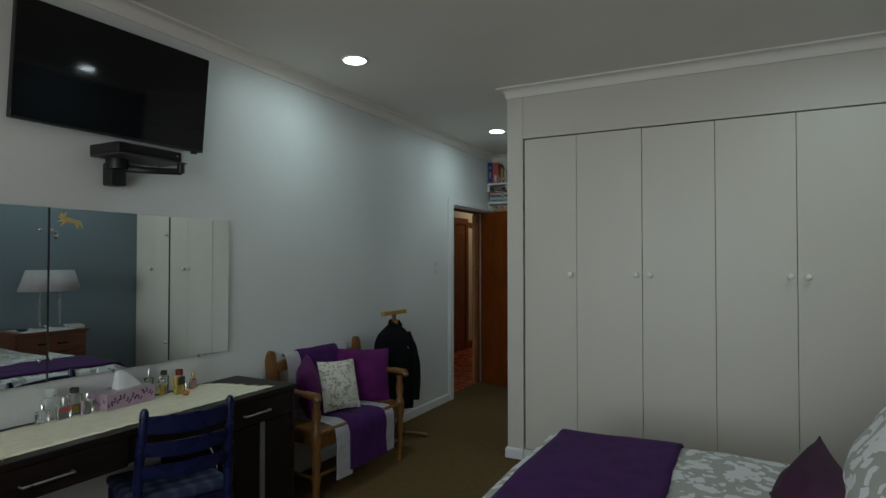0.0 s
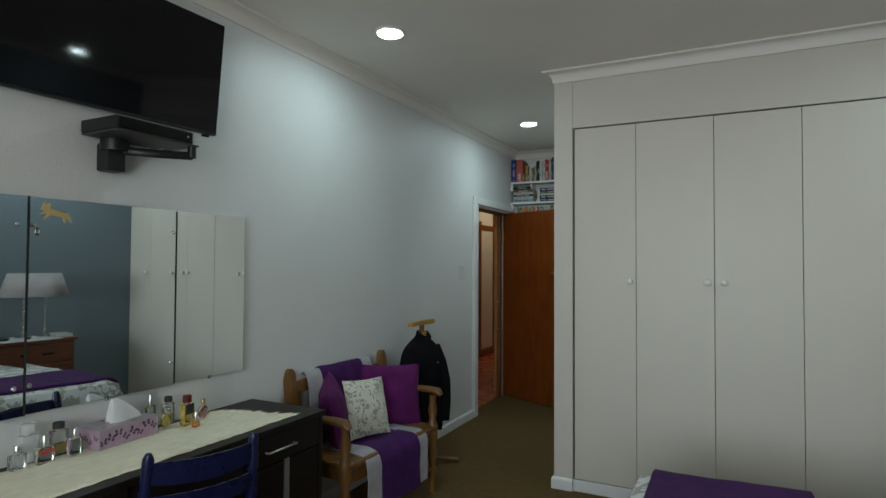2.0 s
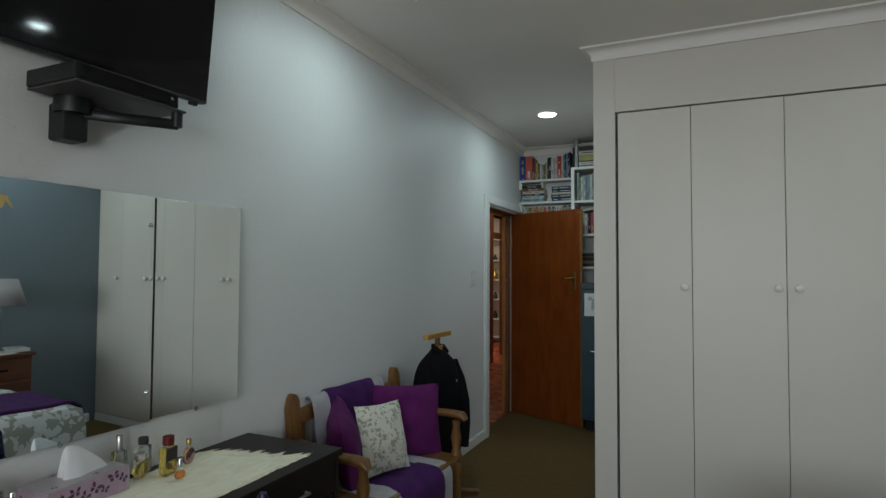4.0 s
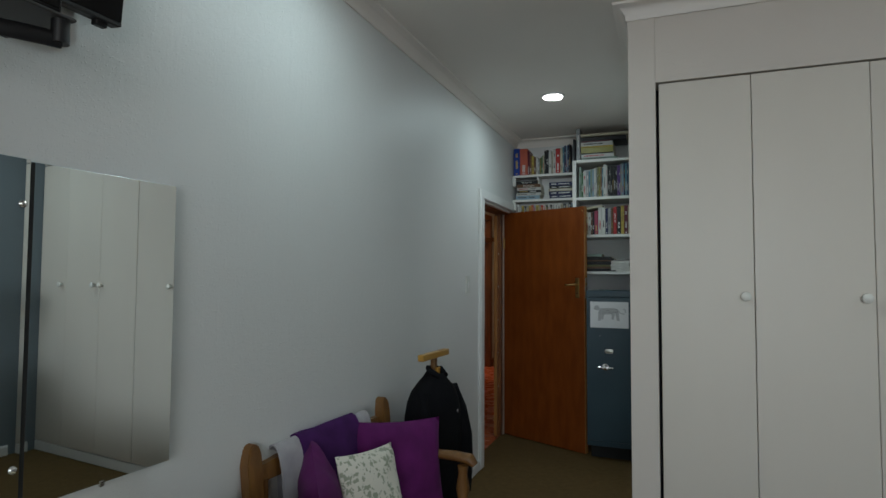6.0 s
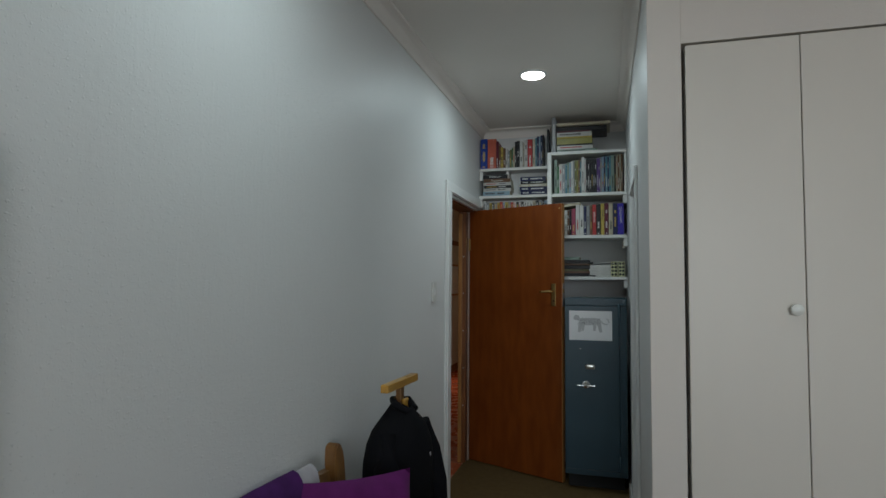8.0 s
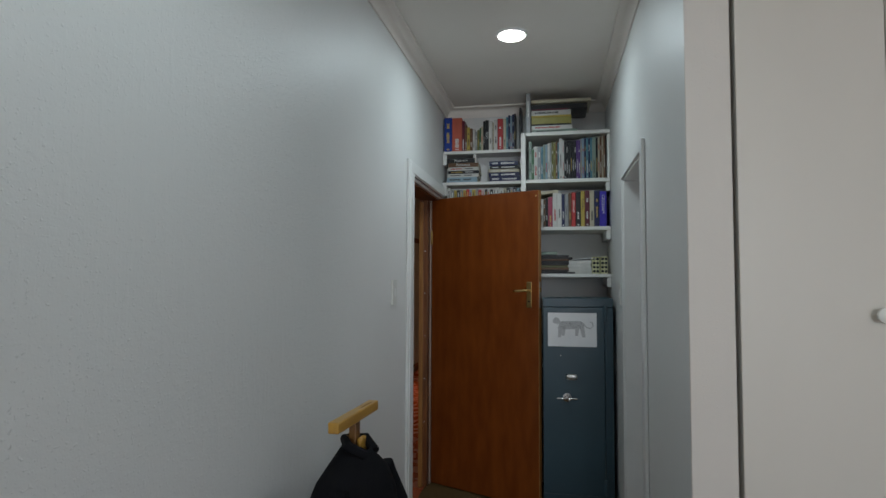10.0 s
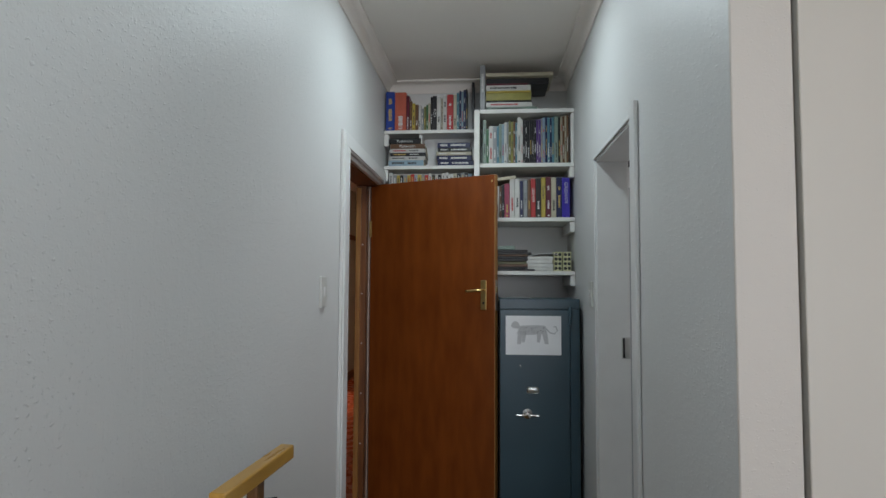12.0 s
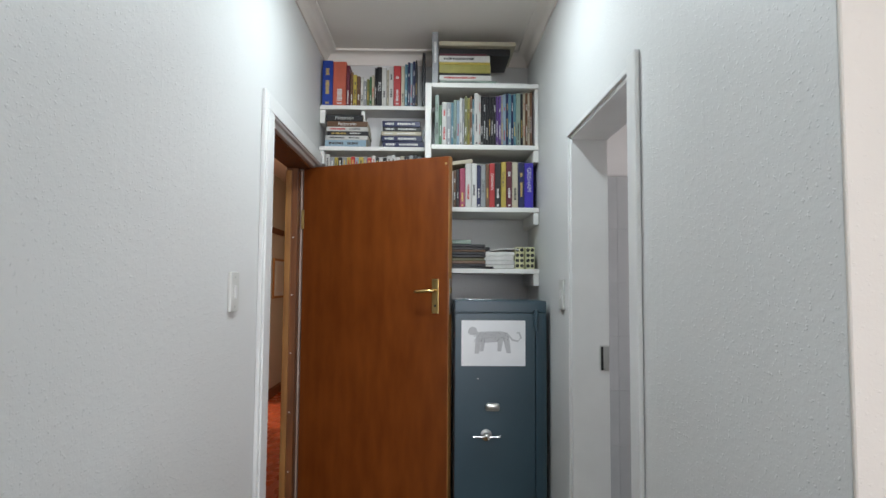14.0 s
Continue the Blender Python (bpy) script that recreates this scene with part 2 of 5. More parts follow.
M_DUVET = motif_cloth("grey_leaf_duvet", (0.36, 0.36, 0.32), (0.70, 0.70, 0.70), 20, 0.98, wobble=0.10)
M_FUR = material("cream_fur", (0.88, 0.85, 0.68), 0.9, second=(0.78, 0.74, 0.57), scale=60, stretch=(1, 0.3, 1), bump=0.4, bump_scale=220, bump_stretch=(1.5, 0.3, 1), bump_dist=0.006, spec=0.1)
M_JACKET = material("black_jacket_cloth", (0.005, 0.005, 0.007), 0.9, second=(0.005, 0.005, 0.006), scale=30, bump=0.4, bump_scale=130, bump_dist=0.003, spec=0.15)
M_SAFE = material("blue_grey_enamel", (0.029, 0.064, 0.085), 0.36, second=(0.025, 0.054, 0.073), scale=3, bump=0.1, bump_scale=70, bump_dist=0.001)
M_PAPER = material("white_paper", (0.80, 0.79, 0.80), 0.8, scale=5)
M_DRAW = material("pencil_grey", (0.50, 0.49, 0.50), 0.9, scale=80)
M_INK = material("ink_black", (0.03, 0.03, 0.03), 0.8)
M_GOLD = material("gold_card", (0.70, 0.52, 0.20), 0.35, 0.3)
M_SWITCH = material("ivory_plastic", (0.64, 0.64, 0.61), 0.35)
M_SHELF = material("white_shelf_paint", (0.76, 0.75, 0.72), 0.5, second=(0.70, 0.69, 0.66), scale=6)
M_TILE = material("pale_bathroom_tile", (0.66, 0.68, 0.69), 0.2, second=(0.62, 0.64, 0.65), scale=3)
M_ROSEWOOD = material("red_brown_table_wood", (0.19, 0.065, 0.03), 0.35, second=(0.12, 0.038, 0.018), scale=9, stretch=(3, 0.5, 3))
M_SHADE = material("grey_linen_shade", (0.36, 0.33, 0.33), 0.9, bump=0.3, bump_scale=200)
M_GLASS = glass("clear_glass", (0.90, 0.94, 0.93), 0.02, 1.0)
M_AMBER = glass("amber_perfume", (0.86, 0.66, 0.22), 0.03, 0.95)
M_ROSEGLASS = glass("rose_glass", (0.82, 0.52, 0.46), 0.03, 0.95)
M_ORANGE = glass("orange_perfume", (0.85, 0.36, 0.12), 0.03, 0.9)
M_FROST = glass("frosted_glass", (0.86, 0.88, 0.88), 0.25, 0.6)
M_MIRROR = material("silvered_mirror", (0.87, 0.93, 0.94), 0.01, 1.0, second=(0.87, 0.93, 0.94), rough_vary=0.0)
M_LED = glowing("led_diffuser", (0.93, 0.98, 1.0), 14)
M_TISSUEBOX = material("lilac_card", (0.44, 0.31, 0.40), 0.4, second=(0.38, 0.25, 0.34), scale=30, detail=3)
M_BUTTERFLY = material("dark_plum_print", (0.07, 0.025, 0.06), 0.45)


# ---- mesh helpers ----
def box(bm, x0, x1, y0, y1, z0, z1):
    v = [bm.verts.new((x, y, z)) for x in (x0, x1) for y in (y0, y1) for z in (z0, z1)]
    for f in ((0, 1, 3, 2), (4, 6, 7, 5), (0, 4, 5, 1), (2, 3, 7, 6), (0, 2, 6, 4), (1, 5, 7, 3)):
        bm.faces.new([v[i] for i in f])
    return bm


def soft_box(x0, x1, y0, y1, z0, z1, r=0.004, seg=2):
    bm = box(bmesh.new(), x0, x1, y0, y1, z0, z1)
    bmesh.ops.bevel(bm, geom=bm.edges[:], offset=r, segments=seg, affect="EDGES", profile=0.5)
    return bm


def turned(profile, seg=20, origin=(0, 0, 0), bm=None):
    """A lathed solid from (radius, height) pairs."""
    bm = bm or bmesh.new()
    rings = []
    for r, z in profile:
        rings.append([bm.verts.new((origin[0] + r * math.cos(2 * math.pi * i / seg), origin[1] + r * math.sin(2 * math.pi * i / seg), origin[2] + z)) for i in range(seg)])
    for a, b in zip(rings, rings[1:]):
        for i in range(seg):
            bm.faces.new((a[i], a[(i + 1) % seg], b[(i + 1) % seg], b[i]))
    bm.faces.new(rings[0][::-1])
    bm.faces.new(rings[-1])
    return bm


def tube(points, radii, seg=10, flat=1.0, bm=None):
    """A solid swept along points; flat squeezes it sideways."""
    bm = bm or bmesh.new()
    pts = [Vector(p) for p in points]
    if isinstance(radii, (int, float)):
        radii = [radii] * len(pts)
    rings = []
    for i, p in enumerate(pts):
        d = (pts[min(i + 1, len(pts) - 1)] - pts[max(i - 1, 0)]).normalized()
        up = Vector((0, 0, 1)) if abs(d.z) < 0.95 else Vector((1, 0, 0))
        s = d.cross(up).normalized()
        u = s.cross(d)
        rings.append([bm.verts.new(p + radii[i] * (math.cos(2 * math.pi * k / seg) * s * flat + math.sin(2 * math.pi * k / seg) * u)) for k in range(seg)])
    for a, b in zip(rings, rings[1:]):
        for i in range(seg):
            bm.faces.new((a[i], a[(i + 1) % seg], b[(i + 1) % seg], b[i]))
    bm.faces.new(rings[0][::-1])
    bm.faces.new(rings[-1])
    return bm


def finish(name, bm, mat, smooth=False):
    bmesh.ops.recalc_face_normals(bm, faces=bm.faces[:])
    me = bpy.data.meshes.new(name)
    bm.to_mesh(me)
    bm.free()
    me.materials.append(mat)
    if smooth:
        me.polygons.foreach_set("use_smooth", [True] * len(me.polygons))
        me.set_sharp_from_angle(angle=radians(45))
    return me


def part(name, bm, mat, parent, label="", smooth=False, m=None):
    ob = new(name, finish(name, bm, mat, smooth))
    ob.parent = parent
    if m is not None:
        ob.matrix_basis = m
    return tagged(ob, label)


def thing(name, m, label, category, group="", bm=None, mat=None, smooth=False, kind=""):
    """A top-level thing: an Empty at its base, or a mesh."""
    ob = new(name, finish(name, bm, mat, smooth) if bm else None)
    ob.matrix_basis = m
    return tagged(ob, label, category, group, kind)


def structure(name, bm, mat, label, category, smooth=False):
    return thing(name, Matrix(), label, category, bm=bm, mat=mat, smooth=smooth, kind="structure")


def sweep_profile(points, profile, closed=False):
    """A moulding along a plan line: profile of (out from the wall, height), mitred at corners. The room lies to the right of the line."""
    bm = bmesh.new()
    pts = [Vector((p[0], p[1])) for p in points]
    rows = []
    count = len(pts)
    for i, p in enumerate(pts):
        before = pts[i - 1] if (closed or i > 0) else None
        after = pts[(i + 1) % count] if (closed or i < count - 1) else None
        d1 = (p - before).normalized() if before is not None else None
        d2 = (after - p).normalized() if after is not None else None
        d1, d2 = d1 or d2, d2 or d1
        n1, n2 = Vector((d1.y, -d1.x)), Vector((d2.y, -d2.x))
        mit = (n1 + n2) / max(1e-6, 1 + n1.dot(n2))
        rows.append([bm.verts.new((p.x + mit.x * o, p.y + mit.y * o, z)) for o, z in profile])
    pairs = list(zip(rows, rows[1:])) + ([(rows[-1], rows[0])] if closed else [])
    for a, b in pairs:
        for k in range(len(profile)):
            j = (k + 1) % len(profile)
            bm.faces.new((a[k], b[k], b[j], a[j]))
    if not closed:
        bm.faces.new(rows[0])
        bm.faces.new(rows[-1][::-1])
    return bm


# ---- structure ----
# left wall with the doorway to the hall
DY0, DY1, DH = 5.525, 6.395, 2.045
bm = box(bmesh.new(), -2.94, WALL_L, BACK - 0.2, DY0, 0, CEIL)
box(bm, -2.94, WALL_L, DY1 + 0.09, END + 0.15, 0, CEIL)
box(bm, -2.94, WALL_L, DY0, DY1 + 0.09, DH, CEIL)
structure("wall_west", bm, M_WALL, "pale blue-grey satin painted rough plaster wall", "wall")
# end wall behind the shelves
structure("wall_north", box(bmesh.new(), WALL_L, 0.4, END, END + 0.15, 0, CEIL), M_WALL, "pale blue-grey painted plaster end wall", "wall")
# wall between passage and bathroom, with its doorway; its bare end faces the room
RY0, RY1, RH = 4.90, 5.62, 2.01
bm = box(bmesh.new(), SIDE, -1.508, FRONT + 0.004, RY0, 0, CEIL)
box(bm, SIDE, -1.50, RY1, END, 0, CEIL)
box(bm, SIDE, -1.50, RY0, RY1, RH, CEIL)
structure("wall_passage", bm, M_WALL, "pale blue-grey painted plaster wall with a doorway", "wall")
structure("wall_passage_end", soft_box(SIDE - 0.0005, -1.508, FRONT - 0.005, FRONT + 0.0035, 0, CEIL, 0.002, 1), M_WARM, "warm white painted end face of the passage wall", "wall")
# bulkhead over the cupboards
structure("wall_bulkhead", box(bmesh.new(), -1.508, WALL_R, FRONT, 4.74, 2.360, CEIL), M_WARM, "warm white plaster bulkhead above the cupboards", "wall")
structure("wall_behind_cupboards", box(bmesh.new(), -1.50, WALL_R, 4.74, 4.84, 0, CEIL), M_WALL, "plain wall behind the cupboards", "wall")
structure("wall_east", box(bmesh.new(), WALL_R, WALL_R + 0.15, BACK - 0.2, 4.84, 0, CEIL), M_FEATURE, "dark slate blue painted feature wall", "wall")
bm = box(bmesh.new(), WALL_L, -1.7, BACK - 0.2, BACK, 0, CEIL)
box(bm, 0.7, WALL_R, BACK - 0.2, BACK, 0, CEIL)
box(bm, -1.7, 0.7, BACK - 0.2, BACK, 0, 0.85)
box(bm, -1.7, 0.7, BACK - 0.2, BACK, 2.36, CEIL)
structure("wall_south", bm, M_WALL, "pale blue-grey plaster wall with a window opening", "wall")
window = thing("window_1", Matrix(), "white framed window letting in cool daylight", "window", kind="structure")
for a in ((-1.7, -1.64, 0.85, 2.36), (0.64, 0.7, 0.85, 2.36), (-0.53, -0.47, 0.91, 2.30), (-1.64, 0.64, 0.85, 0.91), (-1.64, 0.64, 2.30, 2.36)):
    part("window_frame", soft_box(a[0], a[1], BACK - 0.12, BACK - 0.06, a[2], a[3], 0.004, 1), M_TRIM, window)
structure("ceiling", box(bmesh.new(), WALL_L, WALL_R, BACK, END, CEIL, CEIL + 0.1), M_CEIL, "flat white painted ceiling", "ceiling")
structure("floor", box(bmesh.new(), -2.90, WALL_R, BACK, END, -0.1, 0), M_CARPET, "brown cut-pile carpet floor", "floor")

# cove cornice round the ceiling
cove = [(0.0, CEIL - 0.076), (0.008, CEIL - 0.076), (0.010, CEIL - 0.066)]
cove += [(0.010 + 0.048 * (1 - math.cos(a)), CEIL - 0.066 + 0.052 * math.sin(a)) for a in [i * math.pi / 2 / 7 for i in range(1, 8)]]
cove += [(0.066, CEIL - 0.012), (0.068, CEIL - 0.001), (0.0, CEIL - 0.001)]
ring = [(WALL_L, BACK), (WALL_L, END), (SIDE, END), (SIDE, FRONT - 0.004), (WALL_R, FRONT - 0.004), (WALL_R, BACK)]
structure("cornice", sweep_profile(ring, cove, True), M_CEIL, "white plaster cove cornice", "cornice", True)

# skirting boards
skirt = [(0.0, 0.001), (0.016, 0.001), (0.016, 0.062), (0.012, 0.072), (0.006, 0.078), (0.0, 0.078)]
structure("baseboard_west", sweep_profile([(WALL_L, BACK), (WALL_L, 5.438)], skirt), M_TRIM, "white painted skirting board", "skirting")
structure("baseboard_passage", sweep_profile([(SIDE, 4.825), (SIDE, FRONT - 0.004), (-1.508, FRONT - 0.004)], skirt), M_TRIM, "white painted skirting round the wall end", "skirting")
structure("baseboard_passage_far", sweep_profile([(SIDE, END), (SIDE, RY1 + 0.015)], skirt), M_TRIM, "white painted skirting board", "skirting")
structure("baseboard_east", sweep_profile([(WALL_R, 4.05), (WALL_R, BACK)], skirt), M_TRIM, "white painted skirting board", "skirting")
structure("baseboard_south", sweep_profile([(WALL_R - 0.02, BACK), (WALL_L + 0.02, BACK)], skirt), M_TRIM, "white painted skirting board", "skirting")


# downlights
def downlight(lx, ly):
    d = thing("downlight", pose(lx, ly, CEIL), "round white recessed downlight, switched on", "ceiling light", "ceiling downlights")
    rim = turned([(0.066, -0.001), (0.084, -0.001), (0.084, -0.006), (0.078, -0.012), (0.066, -0.012)], 40)
    part("rim", rim, M_TRIM, d, smooth=True)
    part("diffuser", turned([(0.070, -0.0125), (0.068, -0.0155), (0.05, -0.0165)], 40), M_LED, d, "glowing white diffuser", True)


for lx, ly in DOWNLIGHTS:
    downlight(lx, ly)

# ---- hall doorway: lining, architrave, open leaf ----
M_EDGE = material("worn_pinkish_paint", (0.46, 0.37, 0.32), 0.5, second=(0.30, 0.19, 0.14), scale=14, stretch=(1, 1, 0.2))
lining = thing("door_frame", Matrix(), "dark stained timber door lining with worn paint edges", "door frame", kind="structure")
part("hinge_jamb", soft_box(-2.945, -2.885, DY1 - 0.030, DY1 + 0.089, 0, DH - 0.03, 0.003), M_JAMB, lining)
part("stop", soft_box(-2.945, -2.915, DY1 - 0.048, DY1 - 0.028, 0, DH - 0.045, 0.003), M_JAMB_LIGHT, lining)
part("white_edge", soft_box(-2.884, -2.874, DY1 + 0.030, DY1 + 0.089, 0, DH - 0.03, 0.003), M_EDGE, lining, "worn pinkish-white painted edge strip")
part("lock_jamb", soft_box(-2.945, -2.803, DY0, DY0 + 0.03, 0, DH - 0.03, 0.003), M_JAMB, lining)
part("head", soft_box(-2.945, -2.825, DY0, DY1, DH - 0.03, DH, 0.003), M_JAMB, lining)
part("head_white", soft_box(-2.824, -2.802, DY0, DY1, DH - 0.022, DH, 0.003), M_TRIM, lining, "white painted head strip")
for k in range(5):
    part("screw_plug", turned([(0.004, 0), (0.004, 0.002)], 8), M_SWITCH, lining, m=pose(-2.905, DY1 - 0.0305, 0.45 + 0.3 * k, 90))
part("hinge", soft_box(-2.876, -2.862, DY1 + 0.020, DY1 + 0.036, 1.70, 1.80, 0.002), M_BRASS, lining, "brass hinge knuckle")
arch = thing("door_trim", Matrix(), "white painted moulded architrave round the hall doorway", "architrave", kind="structure")


def architrave(x, y0, y1, h, w, out, parent, wt):
    """Three mitred boards with a stepped face, proud of the wall face at x by out (signed)."""
    s = 1 if out > 0 else -1
    for a, b, c in ((0.0, 1.0, 0.70), (0.10, 0.82, 1.0)):
        x0, x1 = sorted((x + s * 0.001, x + out * c))
        o0, o1, t0, t1 = w * a, w * b, wt * a, wt * b
        part("board", soft_box(x0, x1, y0 - o1, y0 - o0, 0, h + t0, 0.003), M_TRIM, parent)
        part("board", soft_box(x0, x1, y0 - o1, y1 + t1, h + t0, h + t1, 0.003), M_TRIM, parent)


architrave(WALL_L, DY0 + 0.004, DY1 - 0.004, DH - 0.004, 0.112, 0.022, arch, 0.078)

HX, HY, LEAF = -2.872, 6.440, 0.842
ang = math.degrees(math.atan2(6.098 - HY, -2.100 - HX))
door = thing("door_1", pose(HX, HY, 0.008, 0, 0, ang), "orange-brown veneered flush door standing open against a safe", "door", kind="structure")
part("leaf", soft_box(0, LEAF, 0.0, 0.04, 0, 2.022, 0.003), M_VENEER, door)
part("edge_lipping", soft_box(LEAF - 0.0005, LEAF + 0.004, 0.001, 0.039, 0.001, 2.021, 0.001, 1), M_JAMB_LIGHT, door, "pale worn edge lipping")
part("lock_plate", soft_box(LEAF - 0.082, LEAF - 0.046, -0.004, 0.001, 1.262, 1.428, 0.003), M_BRASS, door, "worn brass lock plate")
lever = part("lever_handle", tube([(LEAF - 0.064, 0, 1.372), (LEAF - 0.064, -0.045, 1.372), (LEAF - 0.075, -0.052, 1.372), (LEAF - 0.150, -0.052, 1.366)], [0.009, 0.008, 0.008, 0.007], 10), M_BRASS, door, "brass lever handle", True)
part("keyhole", turned([(0.006, 0), (0.006, 0.001)], 10), M_GAP, door, m=pose(LEAF - 0.064, -0.0042, 1.30, 90))
part("latch", soft_box(LEAF + 0.003, LEAF + 0.010, 0.012, 0.028, 1.36, 1.39, 0.002, 1), M_BRASS, door, "brass latch bolt")
part("lock_faceplate", soft_box(LEAF + 0.003, LEAF + 0.006, 0.010, 0.030, 1.26, 1.43, 0.001, 1), M_STEEL, door, "steel lock faceplate")
part("corner_pin", turned([(0.006, 0), (0.005, 0.004)], 8), M_BRASS, door, m=pose(LEAF - 0.012, -0.003, 1.985, 90))

# ---- hall beyond the doorway ----
HALLX = -4.15
structure("hall_floor", box(bmesh.new(), HALLX, -2.902, 4.6, 12.4, -0.1, -0.003), M_HALLFLOOR, "polished red strip wood hall floor", "floor")
structure("hall_ceiling", box(bmesh.new(), HALLX, -2.94, 4.6, 12.4, CEIL, CEIL + 0.1), M_CEIL, "white hall ceiling", "ceiling")
OY0, OY1 = 9.40, 10.22
bm = box(bmesh.new(), HALLX - 0.15, HALLX, 4.6, OY0, 0, CEIL)
box(bm, HALLX - 0.15, HALLX, OY1, 12.4, 0, CEIL)
box(bm, HALLX - 0.15, HALLX, OY0, OY1, 2.35, CEIL)
structure("hall_wall_west", bm, M_HALLWALL, "cream painted hall wall with an opening", "wall")
structure("hall_wall_north", box(bmesh.new(), HALLX, -2.94, 12.25, 12.4, 0, CEIL), M_HALLWALL, "cream painted hall end wall", "wall")
structure("hall_wall_south", box(bmesh.new(), HALLX, -2.94, 4.45, 4.6, 0, CEIL), M_HALLWALL, "cream painted hall end wall", "wall")
structure("hall_wall_east", box(bmesh.new(), -2.94, -2.80, END + 0.16, 12.4, 0, CEIL), M_HALLWALL, "cream painted hall wall", "wall")
hall_base = [(0.0, 0.0), (0.02, 0.0), (0.02, 0.09), (0.0, 0.11)]
structure("hall_baseboard_near", sweep_profile([(HALLX, 8.75), (HALLX, OY0 - 0.08)], hall_base), M_JAMB, "dark stained timber skirting", "skirting")
structure("hall_baseboard_far", sweep_profile([(HALLX, OY1 + 0.08), (HALLX, 12.25)], hall_base), M_JAMB, "dark stained timber skirting", "skirting")
rail = [(0.0, 2.02), (0.02, 2.02), (0.025, 2.085), (0.0, 2.095)]
structure("hall_rail_near", sweep_profile([(HALLX, 8.75), (HALLX, OY0 - 0.08)], rail), M_JAMB, "dark stained picture rail", "picture rail")
structure("hall_rail_far", sweep_profile([(HALLX, OY1 + 0.08), (HALLX, 12.25)], rail), M_JAMB, "dark stained picture rail", "picture rail")
hdoor = thing("door_2", Matrix(), "closed dark red-brown panelled hall door in a timber frame", "door", kind="structure")
part("leaf", soft_box(HALLX + 0.002, HALLX + 0.03, 7.84, 8.64, 0.0, 2.04, 0.004), M_JAMB, hdoor)
for z0, z1 in ((0.2, 0.9), (1.1, 1.9)):
    part("panel", soft_box(HALLX + 0.028, HALLX + 0.04, 7.96, 8.52, z0, z1, 0.006), M_JAMB, hdoor)
part("frame", soft_box(HALLX + 0.001, HALLX + 0.045, 8.64, 8.74, 0, 2.04, 0.004), M_JAMB, hdoor)
part("frame", soft_box(HALLX + 0.001, HALLX + 0.045, 7.74, 7.84, 0, 2.04, 0.004), M_JAMB, hdoor)
part("frame", soft_box(HALLX + 0.001, HALLX + 0.045, 7.74, 8.74, 2.04, 2.14, 0.004), M_JAMB, hdoor)
oframe = thing("door_frame_hall", Matrix(), "dark stained timber frame round a hall opening with a fanlight", "door frame", kind="structure")
for y0, y1 in ((OY0 - 0.08, OY0 + 0.02), (OY1 - 0.02, OY1 + 0.08)):
    part("post", soft_box(HALLX - 0.14, HALLX + 0.03, y0, y1, 0, 2.43, 0.004), M_JAMB, oframe)
part("transom", soft_box(HALLX - 0.14, HALLX + 0.03, OY0 + 0.02, OY1 - 0.02, 1.99, 2.07, 0.004), M_JAMB, oframe)
part("transom", soft_box(HALLX - 0.14, HALLX + 0.03, OY0 + 0.02, OY1 - 0.02, 2.35, 2.43, 0.004), M_JAMB, oframe)
# bright alcove with ornament shelves behind the opening
structure("alcove", box(box(box(box(bmesh.new(), -5.6, -5.5, 8.2, 12.2, 0, CEIL), -5.5, HALLX - 0.15, 12.2, 12.3, 0, CEIL), -5.5, HALLX - 0.15, 8.1, 8.2, 0, CEIL), -5.5, HALLX - 0.15, 8.2, 12.2, CEIL, CEIL + 0.1), M_CUPBOARD, "plain white walls of the room beyond the hall", "wall")
structure("alcove_floor", box(bmesh.new(), -5.5, HALLX, 8.2, 12.2, -0.1, -0.004), M_HALLFLOOR, "polished red strip wood floor", "floor")
# added out-of-view lamp that makes the alcove look bright
area_lamp("alcove_fill", pose(-5.0, 10.2, CEIL - 0.05), 0.4, 0.4, 22, (1.0, 0.93, 0.84))
unit = thing("display_shelf", pose(-5.02, 12.03, 0, 0, 0, -90), "white open display shelf holding ornaments", "shelf")
part("side", soft_box(-0.16, 0.16, -0.47, -0.45, 0, 2.1, 0.003), M_SHELF, unit)
part("side", soft_box(-0.16, 0.16, 0.45, 0.47, 0, 2.1, 0.003), M_SHELF, unit)
for z in (0.08, 0.45, 0.85, 1.25, 1.65, 2.08):
    part("shelf", soft_box(-0.16, 0.16, -0.45, 0.45, z, z + 0.02, 0.003), M_SHELF, unit)
rng = random.Random(4)
for z in (0.47, 0.87, 1.27, 1.67):
    for k in range(5):
        s = 0.6 + 0.7 * rng.random()
        orn = turned([(0.04 * s, 0), (0.055 * s, 0.03), (0.06 * s, 0.08 * s), (0.025 * s, 0.13 * s), (0.03 * s, 0.17 * s)], 14)
        thing("vase", pose(-5.46 + 0.22 * k, 12.03 + 0.05 * rng.random(), z + 0.0005), "small dark glazed ornament vase on a white shelf", "vase", "hall ornaments", orn, rng.choice([M_INK, M_ROSEWOOD, M_SAFE, M_BRASS]), True)
pic = thing("wall_picture", pose(HALLX + 0.001, 10.76, 1.21), "slim framed wall panel with a pale mount", "picture")
part("frame", soft_box(0, 0.02, -0.24, 0.24, 0, 0.50, 0.004), M_JAMB_LIGHT, pic)
part("mount", soft_box(0.018, 0.023, -0.21, 0.21, 0.03, 0.47, 0.002, 1), M_SWITCH, pic)
part("inner_panel", soft_box(0.022, 0.025, -0.16, 0.16, 0.08, 0.42, 0.002, 1), M_CUPBOARD, pic)

